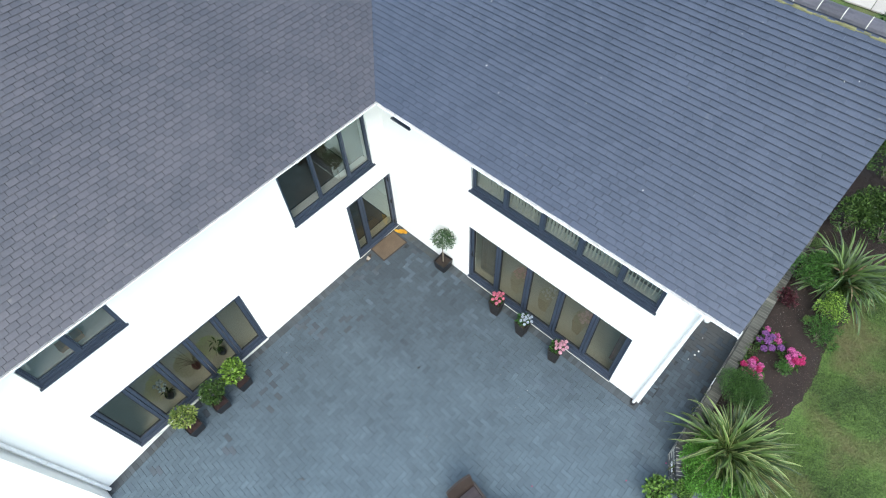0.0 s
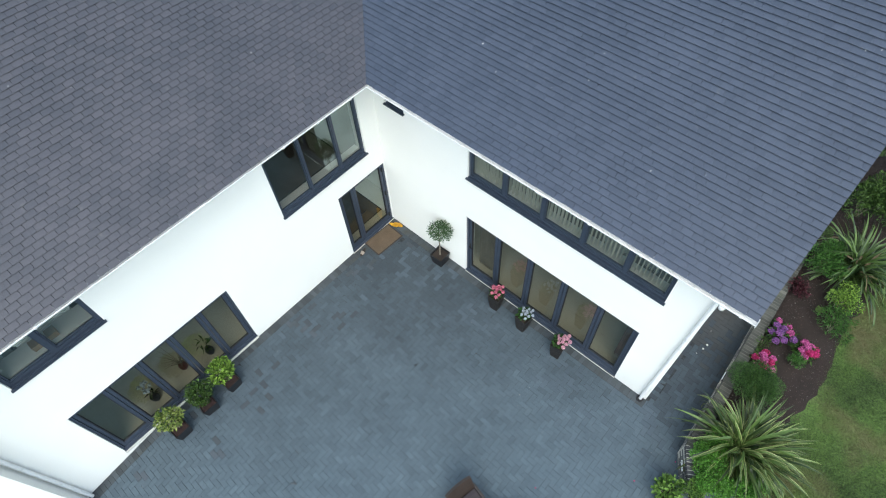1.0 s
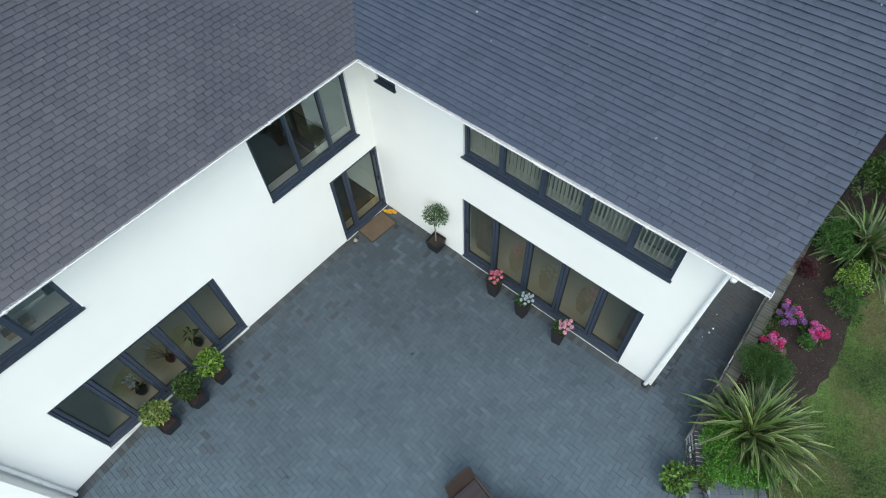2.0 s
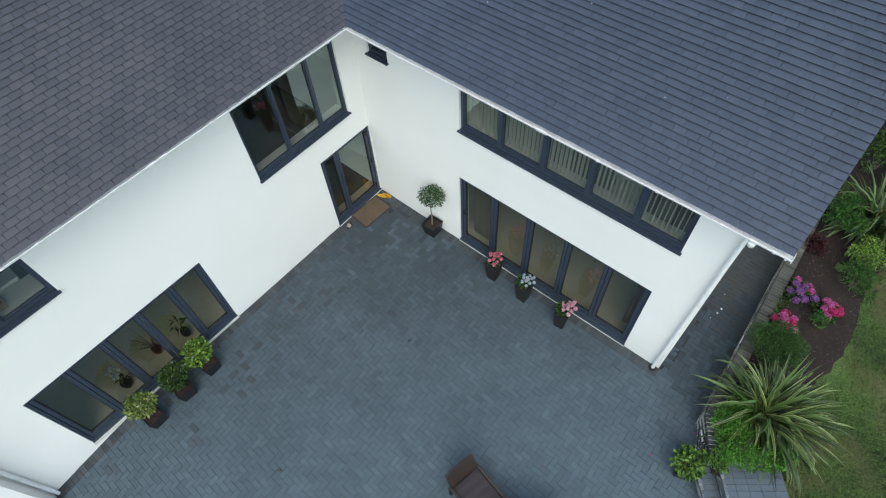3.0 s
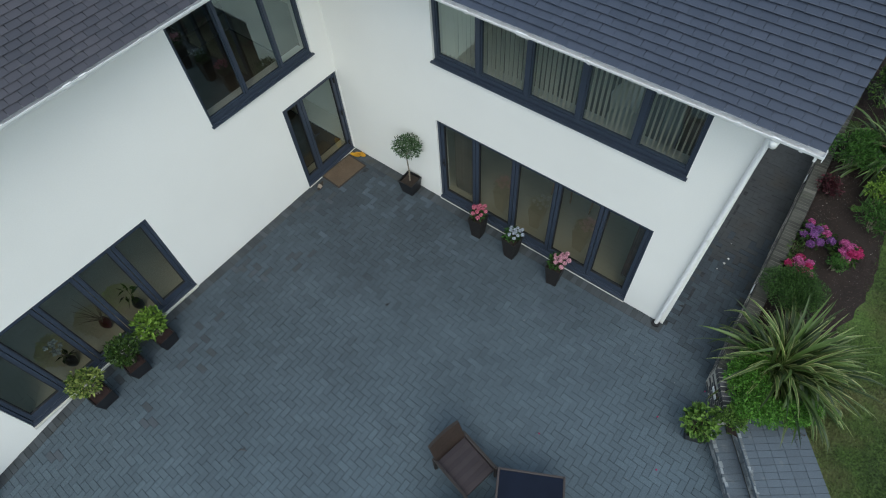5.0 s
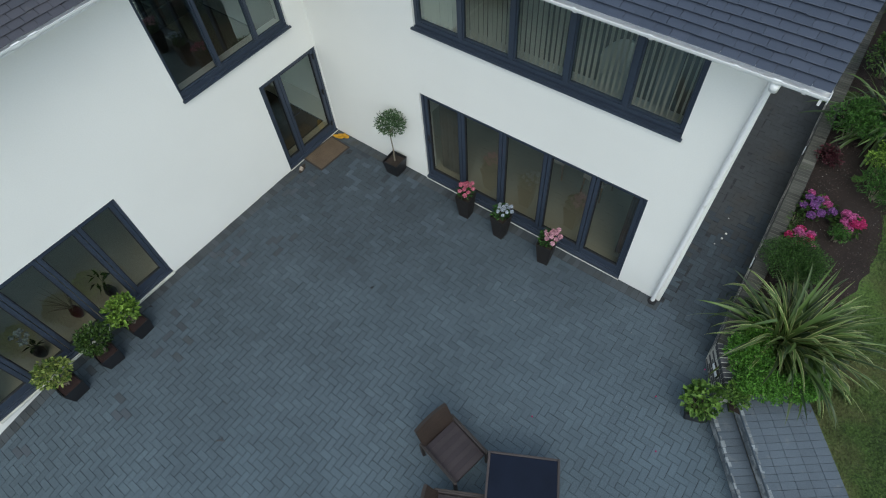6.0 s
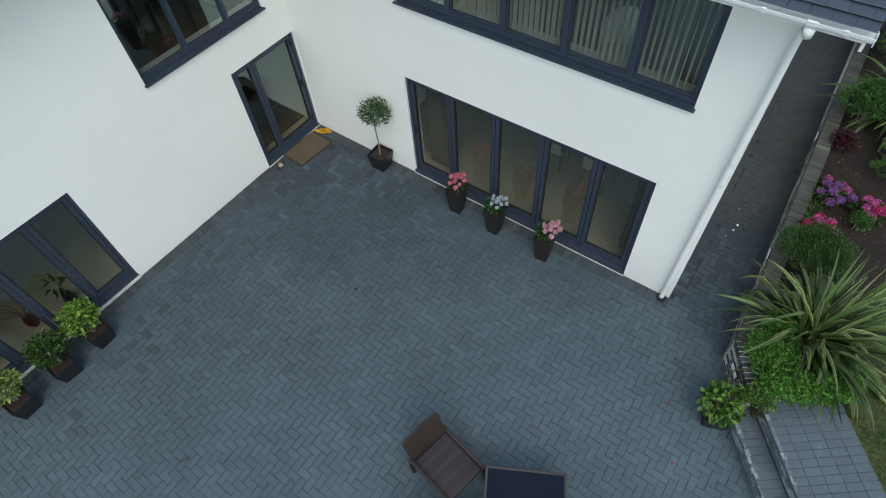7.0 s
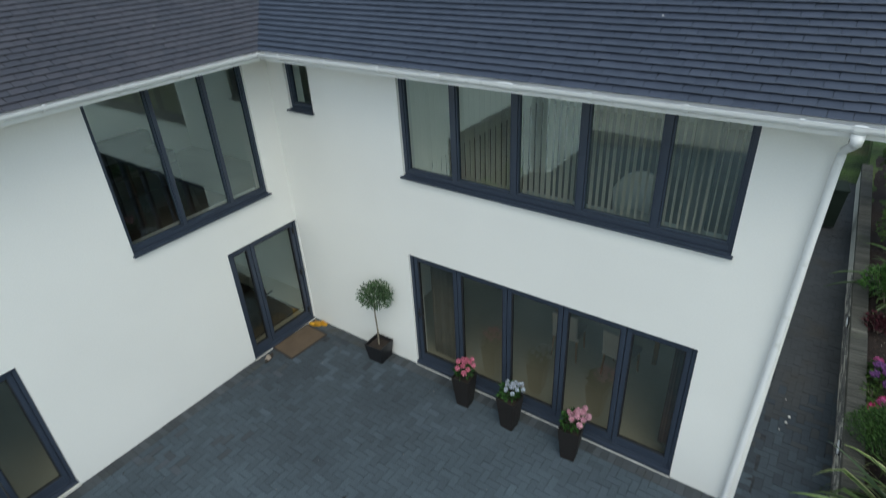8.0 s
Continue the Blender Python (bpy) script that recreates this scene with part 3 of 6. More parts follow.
def glazed_doors(face, hole, splits, name, label, handle_at, bed=0.012):
    """A run of glazed door leaves in one outer frame."""
    u0, u1, v0, v1 = hole
    door = thing(name, label, "")
    door.parent = house
    bm = bmesh.new()
    frame_bars(bm, face, u0, u1, v0, v1, 0.05, -0.13, -0.035, bottom=0.035)
    part("door_frame", bm, ANTHRACITE, door)
    edges = [u0 + 0.05, *splits, u1 - 0.05]
    for a, b in zip(edges, edges[1:]):
        bm = bmesh.new()
        frame_bars(bm, face, a + 0.005, b - 0.005, v0 + 0.038, v1 - 0.054, 0.062, -0.12, -0.055, bottom=0.13)
        part("door_leaf", bm, ANTHRACITE, door)
        bm = bmesh.new()
        frame_bars(bm, face, a + 0.068, b - 0.068, v0 + 0.169, v1 - 0.117, 0.014, -0.108, -0.064, bevel=0.002)
        part("gasket", bm, RUBBER, door)
        pane(face, a + 0.072, b - 0.072, v0 + 0.172, v1 - 0.12, -0.09, door)
    for u, way in handle_at:
        bm = bmesh.new()
        wbox(bm, face, u - 0.014, u + 0.014, 0.95, 1.15, -0.054, -0.047, 0.002)
        wbox(bm, face, min(u, u + way * 0.12), max(u, u + way * 0.12), 1.06, 1.08, -0.015, 0.0, 0.004)
        wbox(bm, face, u - 0.01, u + 0.01, 1.06, 1.08, -0.048, -0.012, 0.003)
        part("door_handle", bm, RUBBER, door, "black lever handle")
    bm = bmesh.new()
    wbox(bm, face, u0 - 0.004, u1 + 0.004, bed + 0.002, v0 + 0.004, -0.05, 0.012, 0.003)
    part("threshold", bm, ANTHRACITE, door, "dark metal threshold")
    bm = bmesh.new()
    wbox(bm, face, u0 + 0.003, u1 - 0.003, v0 + 0.001, v0 + 0.010, -0.34, -0.132, 0.002)
    part("inner_threshold", bm, ROOM_FLOOR, door)
    bm = bmesh.new()
    wbox(bm, face, u0 - 0.01, u1 + 0.01, bed - 0.042, bed, -0.14, 0.018 + bed * 0.4, 0.003)
    part("threshold_bedding", bm, PLINTH, door, "pale mortar line under the threshold")
    return door


bifold = glazed_doors(on_b, BIFOLD, [3.27, 4.10, 4.93, 5.76], "bifold_door", "five-leaf dark-framed glazed folding doors, closed", [(2.53, 1)])
glazed_doors(on_a, SLIDER, [-7.10, -6.43, -5.76, -5.10], "bifold_door", "five-leaf dark-framed glazed doors, closed, behind planters", [], bed=0.055)
entrance = glazed_doors(on_a, DOOR, [-0.97], "entrance_door", "dark-framed glazed entrance door with a narrow sidelight", [(-0.90, 1)])
for z in (0.25, 1.08, 1.92):
    bm = bmesh.new()
    tube(bm, [(-0.02, -0.105, z - 0.05), (-0.02, -0.105, z + 0.05)], 0.022, 10)
    part("hinge", bm, RUBBER, entrance)


# ---- eaves: soffit, fascia, gutters, downpipes ----
def eaves():
    bm = bmesh.new()
    box(bm, 0.0, VERGE - 0.03, -EAVE_B + 0.06, -0.002, 4.905, 4.92)
    box(bm, 0.002, EAVE_OUT - 0.06, -12.5, -EAVE_B + 0.06, 4.905, 4.921)
    part("soffit", bm, WHITE_PVC, house, "white boxed soffit")
    bm = bmesh.new()
    box(bm, EAVE_OUT - 0.06, VERGE - 0.03, -EAVE_B + 0.04, -EAVE_B + 0.06, 4.90, 5.01, 0.003)
    box(bm, EAVE_OUT - 0.06, EAVE_OUT - 0.04, -12.5, -EAVE_B + 0.039, 4.90, 5.011, 0.003)
    part("fascia", bm, WHITE_PVC, house, "white fascia board")
    for x0, x1 in ((B_END + 0.002, VERGE - 0.06),):
        bm = bmesh.new()
        box(bm, x0, x1, -0.002, 6.6, 4.905, 4.92)
        part("soffit", bm, WHITE_PVC, house)


eaves()


def gutter_run(start, end):
    """A half-round channel with thickness, open above, with rolled outer lip."""
    start, end = Vector(start), Vector(end)
    d = (end - start).normalized()
    side = d.cross(Vector((0, 0, 1)))
    profile = [(0.062 * math.cos(a), 0.06 * math.sin(a)) for a in (math.pi + math.pi * k / 10 for k in range(11))]
    inner = [(0.057 * math.cos(a), 0.055 * math.sin(a)) for a in (2 * math.pi - math.pi * k / 10 for k in range(11))]
    ring = profile + [(0.067, 0.006), (0.061, 0.008)] + inner + [(-0.061, 0.008), (-0.067, 0.006)]
    bm = bmesh.new()
    loops = [[bm.verts.new(p + side * x + Vector((0, 0, z))) for x, z in ring] for p in (start, end)]
    n = len(ring)
    for k in range(n):
        bm.faces.new((loops[0][k], loops[0][(k + 1) % n], loops[1][(k + 1) % n], loops[1][k]))
    return bm


GUT, GUT_B = EAVE_OUT + 0.018, EAVE_B + 0.018
GUT_Z = 5.018
gutter_b = part("gutter", gutter_run((GUT - 0.06, -GUT_B, GUT_Z), (VERGE + 0.01, -GUT_B, GUT_Z)), WHITE_PVC, house, "white plastic half-round gutter")
gutter_a = part("gutter", gutter_run((GUT, -12.5, GUT_Z), (GUT, -GUT_B + 0.06, GUT_Z)), WHITE_PVC, house, "white plastic half-round gutter")


def gutter_fitting(parent, face_along, at, wide=0.035):
    """A bracket or union clip that wraps the channel and hooks over its lip."""
    bm = bmesh.new()
    pts = [(0.071 * math.cos(a), 0.069 * math.sin(a)) for a in (math.pi + math.pi * k / 10 for k in range(11))]
    inner = [(0.0685 * math.cos(a), 0.0625 * math.sin(a)) for a in (2 * math.pi - math.pi * k / 10 for k in range(11))]
    ring = pts + [(0.076, 0.014), (0.056, 0.018)] + inner + [(-0.06, 0.012)]
    loops = []
    for s in (-wide / 2, wide / 2):
        loops.append([bm.verts.new((at + s, -GUT_B - x, GUT_Z - 0.001 + z) if face_along == "x" else (GUT + x, at + s, GUT_Z - 0.001 + z)) for x, z in ring])
    n = len(ring)
    for k in range(n):
        bm.faces.new((loops[0][k], loops[0][(k + 1) % n], loops[1][(k + 1) % n], loops[1][k]))
    bm.faces.new(loops[0])
    bm.faces.new(loops[1])
    part("bracket", bm, WHITE_PVC, parent)


for x in (1.05, 1.9, 2.75, 3.6, 4.38, 4.46, 5.3, 6.15, 7.0, 7.375, 7.62):
    gutter_fitting(gutter_b, "x", x, 0.08 if x in (4.38, 4.46, 7.375) else 0.035)
for y in (-1.0, -1.75, -2.5, -3.3, -4.1, -4.3, -5.1, -5.95, -6.8, -7.6, -8.4, -9.3):
    gutter_fitting(gutter_a, "y", y, 0.10 if y in (-4.1, -4.3) else 0.035)
bm = bmesh.new()
box(bm, VERGE + 0.009, VERGE + 0.016, -GUT_B - 0.058, -GUT_B + 0.055, GUT_Z - 0.062, GUT_Z + 0.002, 0.003)
part("stop_end", bm, WHITE_PVC, gutter_b)
bm = bmesh.new()
box(bm, GUT - 0.12, GUT + 0.03, -GUT_B - 0.03, -GUT_B + 0.12, GUT_Z - 0.072, GUT_Z - 0.06, 0.01)
box(bm, GUT - 0.012, GUT + 0.012, -GUT_B - 0.012, -GUT_B + 0.012, GUT_Z, GUT_Z + 0.02, 0.004)
part("corner_union", bm, WHITE_PVC, gutter_b)


def downpipe(points, clips, face_y=True):
    pipe = thing("downpipe", "white plastic downpipe with a swan neck, running down the corner", "")
    pipe.parent = house
    bm = bmesh.new()
    tube(bm, points, 0.036, 16, cap=False)
    part("pipe", bm, WHITE_PVC, pipe, smooth=True)
    bm = bmesh.new()
    top = Vector(points[0])
    tube(bm, [top + Vector((0, 0, 0.0)), top - Vector((0, 0, 0.09))], [0.05, 0.042], 14)
    part("outlet", bm, WHITE_PVC, pipe, smooth=True)
    (xa, y, za), (xb, _, zb) = points[-2], points[-1]
    for z in clips:
        x = xb + (xa - xb) * (z - zb) / (za - zb)
        bm = bmesh.new()
        tube(bm, [(x, y, z - 0.02), (x, y, z + 0.02)], 0.043, 14)
        box(bm, x - 0.055, x + 0.055, y + 0.02, y + 0.05, z - 0.015, z + 0.015, 0.003)
        part("clip", bm, WHITE_PVC, pipe)
    return pipe


downpipe([(7.375, -GUT_B, 4.955), (7.375, -GUT_B, 4.91), (7.37, -GUT_B + 0.03, 4.86), (7.325, -0.12, 4.68), (7.317, -0.075, 4.62), (7.311, -0.058, 4.5), (7.236, -0.058, 0.03)], [])
downpipe([(GUT, -8.72, 4.96), (GUT, -8.72, 4.87), (GUT - 0.04, -8.73, 4.81), (0.10, -8.78, 4.60), (0.07, -8.785, 4.4), (0.07, -8.785, -0.29)], [])
bm = bmesh.new()
tube(bm, [(7.236, -0.062, 0.0), (7.236, -0.062, 0.022)], [0.075, 0.07], 18)
tagged(new("gully", as_mesh("gully", bm, RUBBER)), "black plastic drain collar round the downpipe foot", "drain")


# ---- roof: decking, tiles, ridge, verge ----
TILE_W, GAUGE, TILE_L = 0.167, 0.100, 0.150
COS, SIN = math.cos(PITCH), math.sin(PITCH)


def roof_point_b(u, s, lift):
    """On the side wing's slope: u along x, s up the slope from the eave, lift off the deck."""
    return (u, -EAVE_B - 0.02 + s * COS - lift * SIN, EAVE_Z + 0.015 + s * SIN + lift * COS)


def roof_point_a(u, s, lift):
    return (EAVE_OUT + 0.02 - s * COS + lift * SIN, u, EAVE_Z + 0.015 + s * SIN + lift * COS)


S_B = (B_RIDGE_Y + EAVE_B + 0.02) / COS
S_A = (EAVE_OUT + 0.02 - A_RIDGE_X) / COS
roof = thing("roof", "dark grey plain-tiled pitched roof with an open valley", "roof")
roof.parent = house


def slab(quad, drop):
    bm = bmesh.new()
    top = [bm.verts.new(p) for p in quad]
    low = [bm.verts.new((p[0], p[1], p[2] - drop)) for p in quad]
    bm.faces.new(top)
    bm.faces.new(low[::-1])
    n = len(quad)
    for k in range(n):
        bm.faces.new((top[k], top[(k + 1) % n], low[(k + 1) % n], low[k]))
    return bm


RUBBER_DECK = surface("dark_roof_underlay", (0.03, 0.03, 0.032), 0.9, 0.2)
k_b, k_a = roof_point_b, roof_point_a
s0 = 0.07
part("roof_deck", slab([k_b(EAVE_OUT, s0, -0.005), k_b(VERGE - 0.02, s0, -0.005), k_b(VERGE - 0.02, S_B, -0.005), k_b(-B_RIDGE_Y - 0.02, S_B, -0.005)], 0.08), RUBBER_DECK, roof)
part("roof_deck", slab([k_a(-EAVE_B, s0, -0.005), k_a(-12.6, s0, -0.005), k_a(-12.6, S_A, -0.005), k_a(6.9, S_A, -0.005), k_a(6.9, S_B, -0.005), k_a(B_RIDGE_Y, S_B, -0.005)], 0.08), RUBBER_DECK, roof)
r_b, far = k_b(0, S_B, 0)[2], 2 * B_RIDGE_Y + EAVE_B + 0.02
part("back_slope", slab([(-B_RIDGE_Y, B_RIDGE_Y, r_b), (VERGE - 0.02, B_RIDGE_Y, r_b), (VERGE - 0.02, far, EAVE_Z), (-B_RIDGE_Y, far, EAVE_Z)], 0.08), TILE, roof)
r_a = k_a(0, S_A, 0)[2]
part("back_slope", slab([(A_RIDGE_X, -12.6, r_a), (A_RIDGE_X, 6.9, r_a), (-9.3, 6.9, EAVE_Z), (-9.3, -12.6, EAVE_Z)], 0.08), TILE, roof)
part("verge_board", slab([(VERGE - 0.05, -EAVE_B + 0.06, 4.99), (VERGE - 0.025, -EAVE_B + 0.06, 4.99), (VERGE - 0.025, B_RIDGE_Y, r_b - 0.02), (VERGE - 0.05, B_RIDGE_Y, r_b - 0.02)], 0.17), WHITE_PVC, roof)

# one tile: a thin slab with a cambered top, thick nose and clipped arrises
def tile_verts(side_gap):
    T_X = TILE_W / 2 - side_gap / 2
    return np.array([(-T_X, 0.007, 0.001), (T_X, 0.007, 0.001), (T_X, 0, 0.009), (0, 0, 0.0115), (-T_X, 0, 0.009),
                     (-T_X + 0.001, 0.004, 0.0125), (0, 0.004, 0.0135), (T_X - 0.001, 0.004, 0.0125),
                     (-T_X + 0.001, TILE_L, 0.0125), (0, TILE_L, 0.0135), (T_X - 0.001, TILE_L, 0.0125), (-T_X, TILE_L, 0.0), (T_X, TILE_L, 0.0)])


TILE_FACES = [(0, 1, 2, 3, 4), (4, 3, 6, 5), (3, 2, 7, 6), (5, 6, 9, 8), (6, 7, 10, 9), (0, 4, 5, 8, 11), (1, 12, 10, 7, 2)]
STEP_UP = {"a": 0.0140, "b": 0.0215}


def tile_matrix(slope, u, s, rng):
    """Pose of a tile on a slope: nose down the slope, tail tucked under the course above."""
    jit = Matrix.Rotation(rng.normal(0, 0.009), 4, "Z") @ Matrix.Rotation(-math.atan2(STEP_UP[slope], GAUGE) + rng.normal(0, 0.006), 4, "X")
    if slope == "b":
        turn = Matrix.Rotation(PITCH, 4, "X")
        at = roof_point_b(u, s + rng.normal(0, 0.0013), 0.0245)
    else:
        turn = Matrix.Rotation(radians(90), 4, "Z") @ Matrix.Rotation(PITCH, 4, "X")
        at = roof_point_a(u, s + rng.normal(0, 0.0013), 0.0245)
    return Matrix.Translation((at[0] + rng.normal(0, 0.0006), at[1], at[2])) @ turn @ jit


def lay_tiles():
    rng = np.random.default_rng(4)
    near, rest = [], {"a": [], "b": []}
    for slope, s_max, u_lo, u_hi in (("b", S_B, -3.4, VERGE), ("a", min(S_A, 5.6), -9.9, 3.4)):
        for c in range(int(s_max / GAUGE)):
            s = c * GAUGE + (-0.008 if slope == "b" else -0.022)
            run = s * COS
            for k in range(int((u_hi - u_lo) / TILE_W) + 1):
                wide = 1.0
                if slope == "b":
                    u = VERGE - TILE_W * (k + 0.5 - 0.5 * (c % 2))
                    if c % 2 and k == 0:
                        u, wide = VERGE - TILE_W * 0.25, 0.5
                    inside = u > EAVE_OUT - run - 0.5 * TILE_W and u > u_lo
                else:
                    u = u_lo + TILE_W * (k + 0.5 * (c % 2))
                    inside = u < -EAVE_B + run + 0.5 * TILE_W
                if inside:
                    m = tile_matrix(slope, u, s, rng) @ Matrix.Diagonal((wide, 1, 1, 1))
                    (near if slope == "b" and u > 4.8 and c < 17 and wide == 1.0 and len(near) < 300 else rest[slope]).append(m)
    shared = data_mesh("tile", tile_verts(0.0012), TILE_FACES, TILE_BLUE)
    for m in near:
        part("tile", shared, TILE_BLUE, roof).matrix_basis = m
    for slope, clay, side_gap in (("a", TILE, 0.0032), ("b", TILE_BLUE, 0.0012)):
        hom = np.hstack([tile_verts(side_gap), np.ones((13, 1))])
        n = len(hom)
        mats = np.array([np.array(m) for m in rest[slope]])
        verts = np.einsum("nij,vj->nvi", mats, hom)[:, :, :3].reshape(-1, 3)
        faces = [tuple(i + k * n for i in f) for k in range(len(mats)) for f in TILE_FACES]
        part("tile_field", data_mesh("tile_field", verts, faces, clay), clay, roof, kind="stuff")


def ridge():
    x = VERGE
    i = 0
    while x > -2.5:
        bm = bmesh.new()
        ring = [(0.130 * math.cos(a), 0.105 * math.sin(a)) for a in (math.pi * k / 8 for k in range(9))]
        loops = [[bm.verts.new((xx, B_RIDGE_Y + p, r_b + q - 0.015)) for p, q in ring] for xx in (x, x - 0.328)]
        for k in range(8):
            bm.faces.new((loops[0][k], loops[0][k + 1], loops[1][k + 1], loops[1][k]))
        bmesh.ops.solidify(bm, geom=list(bm.faces), thickness=0.014)
        part("ridge_tile", bm, RIDGE, roof, smooth=False)
        bm = bmesh.new()
        loops = [[bm.verts.new((xx, B_RIDGE_Y + p * 1.02, r_b + q * 1.02 - 0.014)) for p, q in ring] for xx in (x - 0.328, x - 0.340)]
        for k in range(8):
            bm.faces.new((loops[0][k], loops[0][k + 1], loops[1][k + 1], loops[1][k]))
        part("ridge_joint", bm, MORTAR, roof, "pale pointing between ridge tiles")
        x -= 0.340
        i += 1
    bm = bmesh.new()
    rng = np.random.default_rng(2)
    x = -2.4
    while x < VERGE - 0.02:
        box(bm, x, x + 0.1, B_RIDGE_Y - 0.150 - rng.uniform(0, 0.02), B_RIDGE_Y - 0.11, r_b - 0.08, r_b - 0.042 + rng.uniform(-0.008, 0.006), 0.008)
        x += 0.1
    part("ridge_bedding", bm, MOSS, roof, "mossy ridge bedding")


ridge()


def roof_flecks():
    """A few white droppings and lichen spots lying on the tiles."""
    rng = np.random.default_rng(12)
    c = np.array([roof_point_b(rng.uniform(1.5, 7.6), rng.uniform(0.6, 4.2), 0.045) for k in range(22)] + [roof_point_a(rng.uniform(-8.0, -1.2), rng.uniform(0.5, 4.0), 0.045) for k in range(10)])
    v, f = leaf_set(rng, c, rng.normal(size=(len(c), 3)) * np.array([1, 1, 0.3]), 0.030, 0.018, fold=0.2)
    part("lichen_fleck", data_mesh("lichen_fleck", v, f, PEBBLE), PEBBLE, roof, "white flecks on the tiles", kind="stuff")


roof_flecks()


# ---- furniture and planters in the courtyard ----
def leafy(parent, name, mesh, label=""):
    return part(name, mesh, None, parent, label)


def garden_armchair(x, y, heading):
    chair = thing("garden_armchair", "dark brown rattan garden armchair with a striped seat cushion", "chair", "garden armchairs by the table",
                  at=Matrix.Translation((x, y, 0)) @ Matrix.Rotation(radians(heading), 4, "Z"))
    # local axes: +x is the way the chair faces
    for sx, sy, top in ((-0.345, -0.299, 0.509), (-0.345, 0.299, 0.509), (0.346, -0.299, 0.509), (0.346, 0.299, 0.509)):
        bm = bmesh.new()
        box(bm, sx - 0.022, sx + 0.022, sy - 0.022, sy + 0.022, 0.0, top, 0.006)
        part("leg", bm, RATTAN, chair)
    bm = bmesh.new()
    box(bm, -0.33, 0.325, -0.268, 0.268, 0.30, 0.375, 0.01)
    part("seat", bm, RATTAN, chair)
    for i in range(8):
        bm = bmesh.new()
        box(bm, -0.305 + i * 0.0795, -0.305 + (i + 1) * 0.0795 - 0.0004, -0.266, 0.266, 0.376, 0.425 + 0.004 * math.sin(0.45 + i * 0.32), 0.004)
        part("cushion_panel", bm, CUSHION if i % 2 else CUSHION_STRIPE, chair, "plum-grey striped cushion")
    # a slightly dished back that leans away from the seat
    lean = Matrix.Translation((-0.285, 0, 0.375)) @ Matrix.Rotation(radians(-18), 4, "Y")

    def dish(y):
        return -0.030 * (1 - (y / 0.285) ** 2)

    def back_panel(z0, z1, front, thick, half):
        bm = bmesh.new()
        rows = []
        for k in range(9):
            y = -half + 2 * half * k / 8
            x = dish(y) + front
            rows.append([bm.verts.new(lean @ Vector(p)) for p in ((x, y, z0), (x, y, z1), (x - thick, y, z1), (x - thick, y, z0))])
        for a, b in zip(rows, rows[1:]):
            for k in range(4):
                bm.faces.new((a[k], a[(k + 1) % 4], b[(k + 1) % 4], b[k]))
        bm.faces.new(rows[0])
        bm.faces.new(rows[-1][::-1])
        return bm

    part("backrest", back_panel(0.0, 0.462, 0.0, 0.040, 0.283), RATTAN, chair, "woven brown back")
    for i in range(16):
        part("weave_band", back_panel(0.010 + i * 0.028, 0.034 + i * 0.028, 0.005, 0.0045, 0.277), RATTAN_BACK, chair)
    part("top_rail", back_panel(0.4625, 0.474, 0.004, 0.048, 0.285), RATTAN, chair)
    for side in (-1, 1):
        bm = bmesh.new()
        box(bm, -0.365, 0.355, side * 0.304 - 0.012, side * 0.304 + 0.012, 0.510, 0.530, 0.006)
        part("armrest", bm, RATTAN, chair, "dark rattan armrest")
        bm = bmesh.new()
        box(bm, -0.31, 0.32, side * 0.283 - 0.010, side * 0.283 + 0.010, 0.30, 0.509, 0.004)
        part("side_panel", bm, RATTAN_PALE, chair, "worn woven side panel")
    return chair


def garden_table(x, y, heading, size):
    table = thing("garden_table", "square dark rattan garden table with a tinted glass top", "table",
                  at=Matrix.Translation((x, y, 0)) @ Matrix.Rotation(radians(heading), 4, "Z"))
    h = size / 2
    for sx in (-1, 1):
        for sy in (-1, 1):
            bm = bmesh.new()
            box(bm, sx * (h - 0.07) - 0.035, sx * (h - 0.07) + 0.035, sy * (h - 0.07) - 0.035, sy * (h - 0.07) + 0.035, 0.0, 0.62, 0.008)
            part("leg", bm, RATTAN, table)
    bm = bmesh.new()
    for sx in (-1, 1):
        box(bm, sx * (h - 0.016) - 0.016, sx * (h - 0.016) + 0.016, -h, h, 0.60, 0.70, 0.008)
        box(bm, -h + 0.033, h - 0.033, sx * (h - 0.016) - 0.016, sx * (h - 0.016) + 0.016, 0.601, 0.699, 0.008)
    part("table_frame", bm, RATTAN_PALE, table, "worn rattan rim")
    bm = bmesh.new()
    box(bm, -h + 0.034, h - 0.034, -h + 0.034, h - 0.034, 0.686, 0.696, 0.003)
    part("glass_top", bm, TABLE_GLASS, table, "dark tinted glass top")


garden_armchair(6.065, -4.07, -11)
garden_armchair(6.63, -4.74, 29)
garden_table(7.14, -4.04, 29, 0.950)


